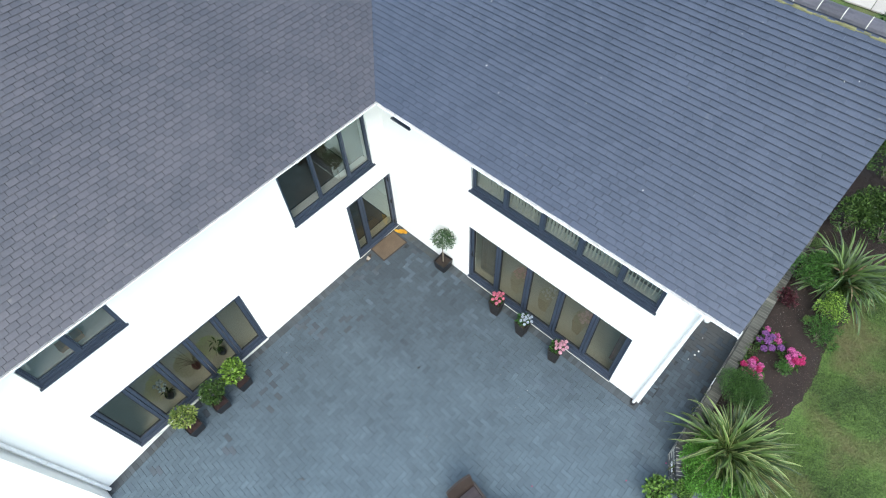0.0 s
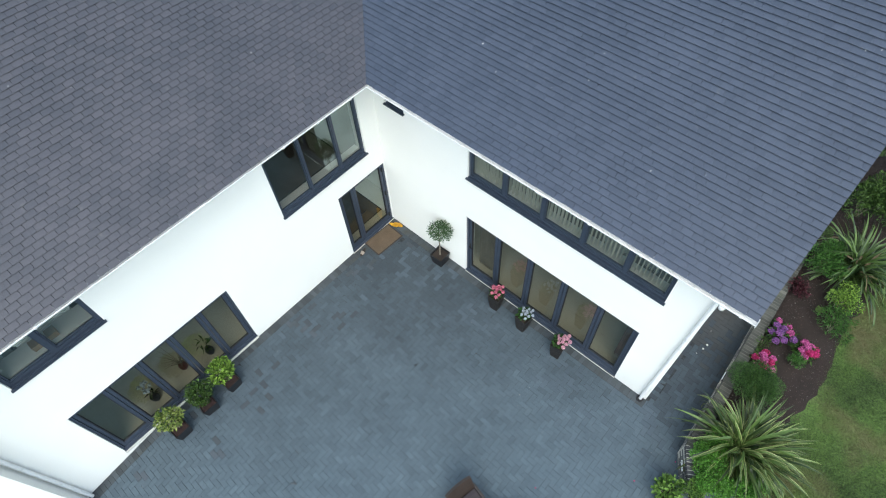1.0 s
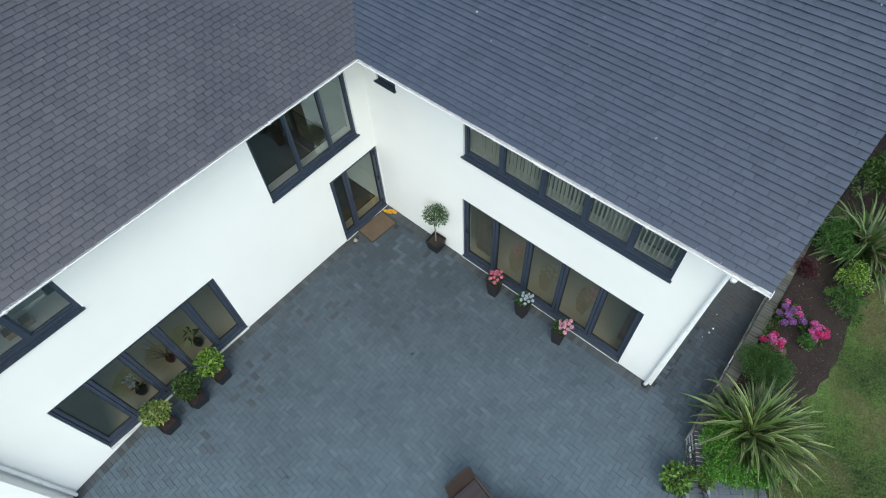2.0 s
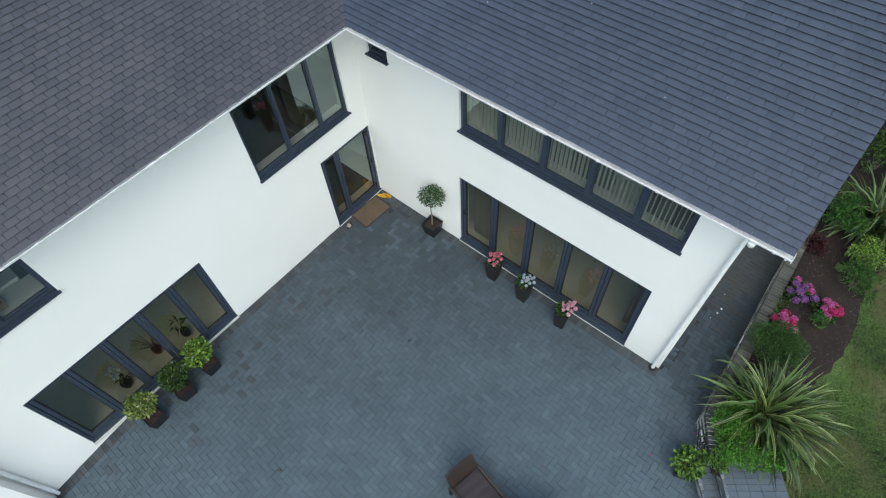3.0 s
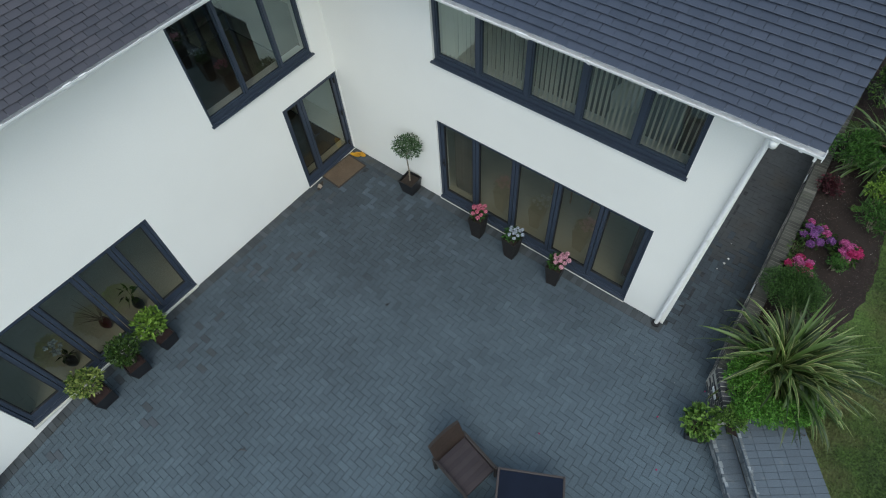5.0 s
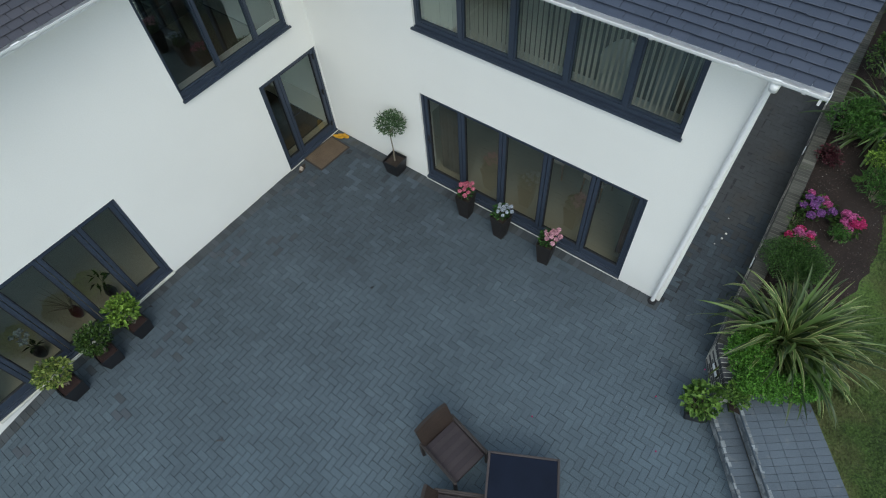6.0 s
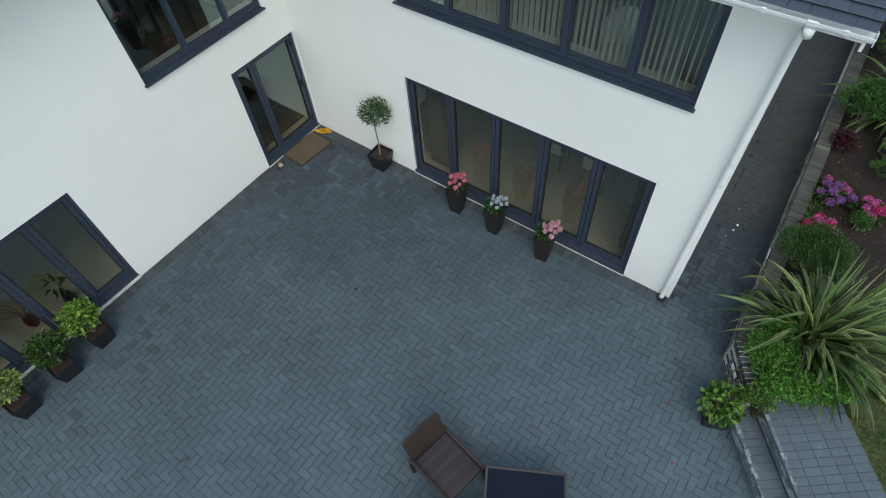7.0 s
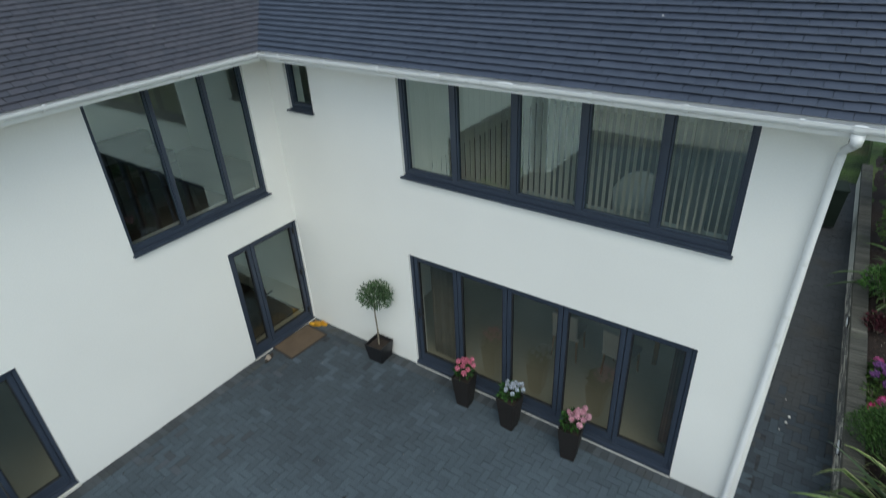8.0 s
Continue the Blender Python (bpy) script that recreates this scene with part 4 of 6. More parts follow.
def bloom_pot(x, y, turn, petal, name_label, seed, tall=0.57, tilt=(0.02, -0.02), size=1.0):
    rng = np.random.default_rng(seed)
    plant = thing("potted_flower", name_label, "potted plant", "flower pots by the folding doors",
                  at=Matrix.Translation((x, y, 0)) @ Matrix.Rotation(radians(turn), 4, "Z"))
    bm = bmesh.new()
    frustum(bm, 0, 0, 0.0, tall, 0.094, 0.146, wall=0.014, bevel=0.004)
    part("pot", bm, BROWN_POT, plant, "tall tapered dark brown planter")
    bm = bmesh.new()
    box(bm, -0.118, 0.118, -0.118, 0.118, tall - 0.06, tall - 0.03, 0.004)
    part("soil", bm, COMPOST, plant)
    leafy(plant, "foliage", crown_mesh("foliage", rng, 190, (0, 0, tall + 0.08), (0.15, 0.15, 0.13), 0.065, 0.034, LEAF_DOME, low=-0.5, up=0.5))
    for i in range(12):
        a, r = i * 2.4, 0.047 * math.sqrt(i)
        head = blossom_mesh("bloom", rng, size * rng.uniform(0.027, 0.037), 150, 0.018, petal)
        ob = leafy(plant, "bloom", head)
        ob.location = (r * math.cos(a) + tilt[0], r * math.sin(a) + tilt[1], tall + 0.25 - 2.4 * r * r + rng.uniform(-0.03, 0.03))


bloom_pot(3.60, -0.32, 4, ROSE, "tall dark planter of rose-pink flowers", 11)
bloom_pot(4.39, -0.35, -3, WHITE_PETAL, "tall dark planter of white flowers", 12, size=0.80, tilt=(0.06, 0.0))
bloom_pot(5.34, -0.38, 6, PALE_PINK, "tall dark planter of pale pink flowers", 13, tilt=(0.07, 0.0))


def shrub_pot(x, y, turn, leaf_material, label, seed, pot_material, half=0.170, tall=0.31, lean=(-0.15, 0.01), r=0.26, size=(0.078, 0.054), leaves=620):
    rng = np.random.default_rng(seed)
    plant = thing("potted_shrub", label, "potted plant", "shrub planters", at=Matrix.Translation((x, y, 0)) @ Matrix.Rotation(radians(turn), 4, "Z"))
    bm = bmesh.new()
    frustum(bm, 0, 0, 0.0, tall, half * 0.78, half, wall=0.018, bevel=0.005)
    part("pot", bm, BLACK_POT, plant, "black square planter")
    bm = bmesh.new()
    box(bm, -half * 0.86, half * 0.86, -half * 0.86, half * 0.86, tall - 0.06, tall - 0.025, 0.004)
    part("soil", bm, pot_material, plant)
    bm = bmesh.new()
    for i in range(9):
        a = rng.uniform(0, 6.28)
        tip = (lean[0] + 0.16 * math.cos(a), lean[1] + 0.16 * math.sin(a), tall + rng.uniform(0.2, 0.36))
        tube(bm, [(0.02 * math.cos(a), 0.02 * math.sin(a), tall - 0.03), (tip[0] * 0.4, tip[1] * 0.4, tall + 0.1), tip], [0.007, 0.005, 0.002], 5)
    part("stem", bm, BARK, plant)
    leafy(plant, "foliage", crown_mesh("foliage", rng, leaves, (lean[0], lean[1], tall + 0.22), (r * 1.08, r * 1.12, 0.24), *size, leaf_material, lumps=5, hollow=0.12, low=-0.7, up=0.55, loose=0.8))


shrub_pot(0.50, -5.48, 3, LEAF_LIME, "leafy lime-green shrub in a black square planter", 21, RED_SOIL)
shrub_pot(0.55, -6.10, -4, LEAF_HEDGE, "dense green shrub in a black square planter", 22, RED_SOIL, size=(0.062, 0.040), leaves=900)
shrub_pot(0.54, -6.78, 2, LEAF_GOLD, "gold-variegated shrub in a black square planter", 23, RED_SOIL, size=(0.066, 0.044), leaves=620)
shrub_pot(8.55, -1.46, 20, LEAF_POT, "broad-leaved green shrub in a black pot by the steps", 24, COMPOST, half=0.17, tall=0.28, lean=(-0.04, 0.03), r=0.27, size=(0.085, 0.066), leaves=360)


def olive_tree(x, y):
    rng = np.random.default_rng(31)
    tree = thing("olive_tree", "small standard olive tree in a black square planter", "tree", at=Matrix.Translation((x, y, 0)) @ Matrix.Rotation(radians(2), 4, "Z"))
    bm = bmesh.new()
    frustum(bm, 0, 0, 0.0, 0.34, 0.135, 0.175, wall=0.02, bevel=0.005)
    part("pot", bm, BLACK_POT, tree, "black square planter")
    bm = bmesh.new()
    box(bm, -0.15, 0.15, -0.15, 0.15, 0.25, 0.285, 0.004)
    part("soil", bm, COMPOST, tree)
    bm = bmesh.new()
    tube(bm, [(0, 0, 0.27), (0.008, 0.004, 0.6), (-0.004, 0.002, 0.9), (0.004, 0, 1.12)], [0.017, 0.014, 0.013, 0.011], 9)
    for i in range(9):
        a = i * 0.7
        tube(bm, [(0.002, 0, 1.02 + 0.012 * i), (0.09 * math.cos(a), 0.09 * math.sin(a), 1.17), (0.19 * math.cos(a), 0.19 * math.sin(a), 1.24 + 0.05 * (i % 3))], [0.008, 0.005, 0.002], 5)
    part("trunk", bm, BARK, tree, "slim pale stem")
    c, u = clump(rng, 1150, (0.06, 0, 1.31), (0.29, 0.27, 0.23), 4, 0.05, -0.95)
    v, f = leaf_set(rng, c, u + rng.normal(size=u.shape) * 0.8 + np.array([0, 0, 0.45]), 0.068, 0.019, droop=0.05)
    leafy(tree, "crown", data_mesh("crown", v, f, LEAF_OLIVE))


olive_tree(1.80, -0.21)


def doormat():
    mat = thing("doormat", "brown coir doormat with a dark border before the entrance", "doormat", at=Matrix.Translation((0.285, -0.66, 0.004)) @ Matrix.Rotation(radians(-3), 4, "Z"))
    bm = bmesh.new()
    box(bm, -0.245, 0.245, -0.38, 0.38, 0.0, 0.018, 0.004)
    part("coir_pad", bm, COIR, mat)
    bm = bmesh.new()
    for a, b, c, d in ((-0.275, -0.246, -0.41, 0.41), (0.246, 0.275, -0.41, 0.41), (-0.245, 0.245, -0.41, -0.381), (-0.245, 0.245, 0.381, 0.41)):
        box(bm, a, b, c, d, 0.0, 0.014, 0.003)
    part("border", bm, MAT_EDGE, mat, "dark rubber border")


doormat()


def shoe(x, y, turn, sole_material, upper_material, label, name):
    ob = thing(name, label, "shoe", "shoes by the entrance", at=Matrix.Translation((x, y, 0.004)) @ Matrix.Rotation(radians(turn), 4, "Z"))
    outline = [(0.13 * math.cos(a) * (1.0 if math.cos(a) > 0 else 0.95), (0.043 + 0.012 * math.cos(a)) * math.sin(a)) for a in (2 * math.pi * k / 18 for k in range(18))]
    bm = bmesh.new()
    rings = [[bm.verts.new((px * s, py * s, z)) for px, py in outline] for s, z in ((0.95, 0.0), (1.0, 0.01), (0.97, 0.028))]
    for a, b in zip(rings, rings[1:]):
        for k in range(18):
            bm.faces.new((a[k], a[(k + 1) % 18], b[(k + 1) % 18], b[k]))
    bm.faces.new(rings[0][::-1])
    bm.faces.new(rings[-1])
    part("sole", bm, sole_material, ob)
    bm = bmesh.new()
    arch = []
    for i in range(5):
        px = 0.015 + 0.075 * i / 4
        wdt, h = 0.052 - 0.004 * i, 0.062 - 0.008 * i
        arch.append([bm.verts.new((px, wdt * math.cos(a), 0.022 + h * math.sin(a))) for a in (math.pi * k / 8 for k in range(9))])
    for a, b in zip(arch, arch[1:]):
        for k in range(8):
            bm.faces.new((a[k], a[k + 1], b[k + 1], b[k]))
    bmesh.ops.solidify(bm, geom=list(bm.faces), thickness=0.006)
    part("upper", bm, upper_material, ob)


shoe(0.16, -0.17, 20, YELLOW, YELLOW, "yellow foam clog by the door", "clog")
shoe(0.25, -0.09, 12, YELLOW, YELLOW, "yellow foam clog by the door", "clog")
shoe(0.17, -1.26, -70, MAT_EDGE, CREAM, "cream leather sandal beside the doormat", "sandal")


# ---- retaining wall, bed and steps ----
def brick_mesh(length, depth, height, material, name="brick"):
    bm = bmesh.new()
    box(bm, -length / 2, length / 2, -depth / 2, depth / 2, -height / 2, height / 2)
    bmesh.ops.bevel(bm, geom=list(bm.edges), offset=0.004, segments=1, affect="EDGES")
    return as_mesh(name, bm, material)


WALL_TOP = 0.58


def garden_wall():
    wall = thing("garden_wall", "low dark brick retaining wall with pale mortar and a brick-on-edge coping", "wall", kind="structure")
    bricks = brick_mesh(0.208, 0.10, 0.060, BRICK)
    dark_copes = brick_mesh(0.065, 0.225, 0.10, BRICK, "coping_brick")
    copes = brick_mesh(0.065, 0.225, 0.10, COPING, "coping_brick")
    rng = np.random.default_rng(6)
    bm_core, bm_cope = bmesh.new(), bmesh.new()
    for (xa, ya), (xb, yb) in zip(WALL_LINE, WALL_LINE[1:]):
        d = Vector((xb - xa, yb - ya, 0))
        run = d.length
        d.normalize()
        inward = Vector((-d.y, d.x, 0))
        ang = math.atan2(d.y, d.x)
        core = Matrix.Translation((xa, ya, 0)) @ Matrix.Rotation(ang, 4, "Z")
        end = run - 0.07 if yb < -1 else run
        box(bm_core, 0.0, end, 0.0035, 0.20, -0.05, WALL_TOP - 0.11, turn=core)
        box(bm_core if yb < -1 else bm_cope, 0.0, end, -0.004, 0.205, WALL_TOP - 0.109, WALL_TOP - (0.003 if yb < -1 else 0.006), turn=core)
        near = max(ya, yb) < 6.5
        if near:
            for c in range(6):
                s = 0.11 + (0.11 if c % 2 else 0.0)
                while s < run - 0.09:
                    p = Vector((xa, ya, 0)) + d * s + inward * 0.052
                    ob = part("brick", bricks, BRICK, wall)
                    ob.matrix_basis = Matrix.Translation((p.x + rng.normal(0, 0.0015), p.y + rng.normal(0, 0.0015), 0.035 + c * 0.075)) @ Matrix.Rotation(ang + rng.normal(0, 0.006), 4, "Z")
                    s += 0.225
        s = 0.04
        while s < run - 0.02:
            p = Vector((xa, ya, 0)) + d * s + inward * 0.10
            ob = part("coping_brick", dark_copes if yb < -1 else copes, COPING, wall)
            ob.matrix_basis = Matrix.Translation((p.x, p.y, WALL_TOP - 0.05 + rng.normal(0, 0.002))) @ Matrix.Rotation(ang + rng.normal(0, 0.008), 4, "Z")
            s += 0.075
    part("mortar_bed", bm_core, MORTAR, wall, "pale mortar joints")
    part("coping_bed", bm_cope, COPING_BED, wall, "grimy joints of the coping")
    return wall


garden_wall()


def bulkhead_light(x, y, z, ang):
    ob = thing("bulkhead_light", "white-faced brick light set in the garden wall", "lamp", "garden wall lights", at=Matrix.Translation((x, y, z)) @ Matrix.Rotation(ang, 4, "Z"))
    bm = bmesh.new()
    box(bm, -0.115, 0.115, -0.012, 0.03, -0.04, 0.04, 0.006)
    part("housing", bm, RUBBER, ob)
    bm = bmesh.new()
    box(bm, -0.10, 0.10, -0.026, -0.0125, -0.030, 0.030, 0.002)
    part("lens", bm, LAMP_LENS, ob, "frosted white lens")


bulkhead_light(8.523, -0.83, 0.34, math.atan2(-0.73, 0.44))
bulkhead_light(8.293, 1.30, 0.36, math.atan2(-4.8, 0.17))
bulkhead_light(8.18, 4.30, 0.36, math.atan2(-4.8, 0.17))

STEP_D = Vector((0.63, -0.777, 0)).normalized()
STEP_N = Vector((0.777, 0.63, 0)).normalized()
STEP_O = Vector((8.80, -1.48, 0))


def garden_steps():
    """Two risers up to a landing of blue-grey blocks, set at an angle to the courtyard."""
    steps = thing("garden_steps", "two garden steps and a landing of blue-grey concrete blocks", "steps", kind="structure")
    ang = math.atan2(STEP_D.y, STEP_D.x)
    base = Matrix.Translation(STEP_O) @ Matrix.Rotation(ang, 4, "Z")
    bm = bmesh.new()
    box(bm, -0.2, 3.3, 0.012, 0.30, -0.05, 0.22, turn=base)
    box(bm, -0.25, 3.3, 0.301, 1.255, -0.05, 0.47, turn=base)
    part("mortar_bed", bm, COPING_BED, steps, "grey mortar bedding and risers")
    rng = np.random.default_rng(8)
    for name, size, rows in (("tread_block", (0.0975, 0.30), [(0.1 * i - 0.15, 0.132, 0.25) for i in range(35)]),
                             ("landing_block", (0.0975, 0.1975), [(0.1 * i - 0.20, 0.362 + 0.2 * j, 0.50) for j in range(5) for i in range(36)])):
        shared = brick_mesh(size[0], size[1], 0.05, STEP, name)
        for s, n, z in rows:
            ob = part(name, shared, STEP, steps)
            ob.matrix_basis = base @ Matrix.Translation((s, n, z - 0.028 + rng.normal(0, 0.0012))) @ Matrix.Rotation(rng.normal(0, 0.006), 4, "Z")
    bm = bmesh.new()
    for n, z in ((-0.006, 0.249), (0.285, 0.499)):
        s = -0.2
        while s < 3.25:
            ln = rng.uniform(0.02, 0.10)
            wide = rng.uniform(0.012, 0.040)
            if rng.random() < 0.78:
                box(bm, s, s + ln, n - wide * 0.5, n + wide, z - rng.uniform(0.02, 0.06), z + rng.uniform(0.001, 0.007), 0.004, turn=base @ Matrix.Rotation(rng.normal(0, 0.01), 4, "Z"))
            s += ln * rng.uniform(0.8, 1.2)
    part("mortar_smear", bm, SMEAR, steps, "pale mortar squeezed out along the nosings")
    riser = brick_mesh(0.186, 0.05, 0.168, RISER, "riser_brick")
    for n, z in ((0.03, 0.10), (0.308, 0.35)):
        for i in range(18):
            ob = part("riser_brick", riser, RISER, steps)
            ob.matrix_basis = base @ Matrix.Translation((-0.1 + i * 0.19, n, z)) @ Matrix.Rotation(rng.normal(0, 0.01), 4, "Z")


garden_steps()


def flower_bed():
    """Uneven bark-mulched soil between the wall and the lawn."""
    bm = bmesh.new()
    nx, ny = 26, 90
    grid = []
    for j in range(ny + 1):
        y = -1.35 + 14.0 * j / ny
        x0 = 8.05 + 0.12 + max(0, (6.0 - y)) * 0.035 * (1 if y < 6 else 0) + (0.42 * max(0, -0.55 - y) / 0.73 if y < -0.55 else 0)
        x1 = 9.55 + 0.12 * math.sin(y * 1.3) + (0.35 if y > 1.2 else 0.0) * min(1, max(0, y - 1.2)) - 0.5 * max(0, 0.4 - y) * 0.3 + 0.13 * noise.noise((y * 2.3, 1.0, 0)) + 0.06 * noise.noise((y * 8, 4.0, 0))
        row = []
        for i in range(nx + 1):
            x = x0 + (x1 - x0) * i / nx
            edge = min(1.0, i / 4, (nx - i) / 4)
            row.append(bm.verts.new((x, y, GARDEN_Z - 0.03 + edge * (0.035 + 0.05 * noise.noise((x * 1.7, y * 1.7, 0)) + 0.02 * noise.noise((x * 7, y * 7, 3))))))
        grid.append(row)
    for a, b in zip(grid, grid[1:]):
        for i in range(nx):
            bm.faces.new((a[i], a[i + 1], b[i + 1], b[i]))
    bed = tagged(new("flower_bed", as_mesh("flower_bed", bm, SOIL, smooth=True)), "dark bark-mulched flower bed beside the lawn", "flower bed", kind="structure")
    rng = np.random.default_rng(9)
    n = 5200
    y = rng.uniform(-1.0, 9.0, n)
    x = 8.45 + rng.uniform(0, 1.35, n) ** 1.0
    c = np.stack([x, y, np.full(n, GARDEN_Z + 0.012) + rng.uniform(0, 0.02, n)], 1)
    w = rng.normal(size=(n, 3)) * np.array([1, 1, 0.3])
    v, f = leaf_set(rng, c, w, 0.035, 0.014)
    tagged(new("bark_chips", data_mesh("bark_chips", v, f, CHIP)), "scattered brown bark chips on the bed", "bark", kind="stuff")
    n = 420
    c = np.stack([rng.uniform(8.5, 9.7, n), 6.0 - 6.5 * rng.uniform(0, 1, n) ** 1.6, np.full(n, GARDEN_Z + 0.025)], 1)
    v, f = leaf_set(rng, c, rng.normal(size=(n, 3)) * np.array([1, 1, 0.3]), 0.018, 0.011)
    tagged(new("pale_chips", data_mesh("pale_chips", v, f, PALE_CHIP)), "pale stone chips on the bed", "gravel", kind="stuff")
    return bed


flower_bed()


def lawn_grass():
    rng = np.random.default_rng(10)
    n = 120000
    x = 9.2 + rng.uniform(0, 1, n) ** 1.2 * 3.6
    y = rng.uniform(-4.5, 8.5, n)
    along = (np.stack([x, y], 1) - np.array(STEP_O[:2])) @ np.array(STEP_N[:2])
    keep = ((x > 9.55 + 0.12 * np.sin(y * 1.3) + np.where(y > 1.2, 0.30, -0.1) + rng.normal(0, 0.10, n)) & (y > -0.75)) | ((along > 1.30) & (y <= -0.75))
    x, y = x[keep], y[keep]
    c = np.stack([x, y, np.full(len(x), GARDEN_Z - 0.022)], 1)
    w = rng.normal(size=(len(x), 3)) * 0.55 + np.array([0, 0, 1.0])
    v, f = leaf_set(rng, c, w, 0.045, 0.008, fold=0.2)
    tagged(new("grass", data_mesh("grass", v, f, BLADE)), "short mown grass with worn yellowish patches", "grass", kind="stuff")


lawn_grass()


# ---- garden plants ----
def strap_plant(x, y, seed, count, reach, width, label, lean=(0, 0), dry=0.06, edge=None):
    rng = np.random.default_rng(seed)
    plant = thing("flax_plant", label, "plant", "flax plants", at=Matrix.Translation((x, y, GARDEN_Z - 0.02)))
    for k in range(5):
        a = k * 1.26
        ob = leafy(plant, "leaf_fan", strap_mesh("leaf_fan", rng, count // 5, 1.0, reach, width, lean, dry, edge))
        ob.location = (0.11 * math.cos(a), 0.11 * math.sin(a), 0)


strap_plant(9.14, 0.04, 41, 450, 1.32, 0.051, "large variegated flax with arching cream-edged leaves", (0.45, 0.05), 0.004)
strap_plant(9.28, 5.35, 42, 270, 1.42, 0.046, "flax with arching grey-green strap leaves", (0.1, -0.1), 0.06, STRAP_GREY)


def shrub(x, y, z, radii, n, size, material, label, seed, lobes=7, group="", name="shrub", up=0.35, loose=0.8, even=False):
    """A shrub of several overlapping leafy lobes on a few stems, with an uneven outline."""
    rng = np.random.default_rng(seed)
    bush = thing(name, label, "shrub", group, at=Matrix.Translation((x, y, GARDEN_Z - 0.02)))
    radii = np.asarray(radii)
    bm = bmesh.new()
    verts, faces, count = [], [], 0
    for i in range(lobes):
        a = i * 2.4 + rng.uniform(-0.4, 0.4)
        q = math.sqrt((i + 0.3) / lobes) * (0.5 if even else 0.72)
        share = rng.uniform(0.48, 0.62) if even else rng.uniform(0.36, 0.58)
        c = np.array([q * math.cos(a) * radii[0], q * math.sin(a) * radii[1], z + radii[2] * ((0.35 if even else 0.5) * (1 - q * q) + (0 if even else rng.uniform(-0.25, 0.2)))])
        tube(bm, [(0.03 * math.cos(a), 0.03 * math.sin(a), -0.02), (c[0] * 0.45, c[1] * 0.45, c[2] * 0.55), tuple(c)], [0.014, 0.009, 0.004], 5)
        p, u = clump(rng, n // lobes, c, radii * share, 5, 0.35, -0.8)
        v, f = leaf_set(rng, p, u + rng.normal(size=u.shape) * loose + np.array([0, 0, up]), size[0], size[1], droop=0.1)
        verts.append(v)
        faces.append(f + count)
        count += len(v)
    part("stem", bm, BARK, bush)
    leafy(bush, "foliage", data_mesh("foliage", np.concatenate(verts), np.concatenate(faces), material))
    return bush


shrub(8.75, 1.29, 0.32, (0.54, 0.52, 0.38), 15000, (0.028, 0.018), LEAF_BOX, "dense clipped dome of dark green leaves", 51, lobes=11, even=True)
for i, (px, py, rr) in enumerate(((8.74, -0.42, 0.24), (8.90, -0.76, 0.27), (9.16, -0.88, 0.25), (9.44, -0.70, 0.22), (8.70, -0.12, 0.20), (8.92, -0.98, 0.19), (9.62, -0.54, 0.18), (8.82, -0.58, 0.26), (8.64, -0.50, 0.20))):
    shrub(px, py, 0.20, (rr * 1.12, rr * 1.12, 0.24), 1700, (0.042, 0.022), LEAF_FERN, "bright green leafy groundcover under the flax", 60 + i, group="groundcover clumps", name="groundcover", lobes=9, loose=1.2)


def hydrangea(x, y, petals, label, seed, heads, r, foliage=LEAF_HEDGE, leaves=160):
    rng = np.random.default_rng(seed)
    bush = thing("hydrangea", label, "shrub", "hydrangeas in the bed", at=Matrix.Translation((x, y, GARDEN_Z - 0.02)))
    leafy(bush, "foliage", crown_mesh("foliage", rng, leaves, (0, 0, 0.12), (r * 1.05, r * 1.05, 0.14), 0.10, 0.06, foliage, low=-0.3, up=0.2, loose=0.6))
    for i in range(heads):
        a, q = i * 2.4 + seed, r * math.sqrt((i + 0.4) / heads)
        ob = leafy(bush, "bloom", blossom_mesh("bloom", rng, rng.uniform(0.062, 0.088), 170, 0.030, petals[i % len(petals)]))
        ob.location = (q * math.cos(a), q * math.sin(a), 0.27 - 0.10 * (q / r) ** 2 + rng.uniform(-0.03, 0.03))
        ob.scale = (1, 1, 0.75)


hydrangea(8.72, 2.80, [PURPLE, PURPLE, PINK], "hydrangea with violet and pink flower heads", 71, 10, 0.28, leaves=150)
hydrangea(9.27, 2.72, [PINK, CRIMSON, PINK], "hydrangea with hot pink flower heads", 72, 8, 0.19, leaves=150)
hydrangea(8.72, 1.95, [PINK, CRIMSON], "hydrangea with crimson and pink flower heads", 73, 9, 0.23, leaves=90)
shrub(9.18, 2.35, 0.14, (0.17, 0.17, 0.18), 420, (0.05, 0.024), LEAF_BRIGHT, "small fresh green leafy plant in the bed", 74, name="bedding_plant")
shrub(8.55, 4.05, 0.12, (0.22, 0.26, 0.15), 420, (0.06, 0.035), LEAF_RED, "low wine-red leafy plant in the bed", 75, name="bedding_plant")
shrub(8.52, 2.35, 0.06, (0.18, 0.2, 0.1), 150, (0.07, 0.02), LEAF_HEDGE, "sparse green perennial in the bed", 76, name="bedding_plant")
shrub(8.66, 4.85, 0.40, (0.46, 0.62, 0.42), 2600, (0.085, 0.024), LEAF_BRIGHT, "narrow-leaved bright green shrub", 77)
shrub(9.35, 4.25, 0.30, (0.34, 0.36, 0.30), 1200, (0.055, 0.028), LEAF_LIME, "yellow-green shrub with small rounded leaves", 78)
shrub(9.45, 3.60, 0.25, (0.38, 0.40, 0.26), 900, (0.11, 0.016), LEAF_BRIGHT, "grassy bright green clump by the lawn", 79)
shrub(9.55, 7.2, 0.85, (0.85, 0.95, 0.75), 6500, (0.085, 0.045), LEAF_HEDGE, "large rounded green shrub", 80, lobes=10)
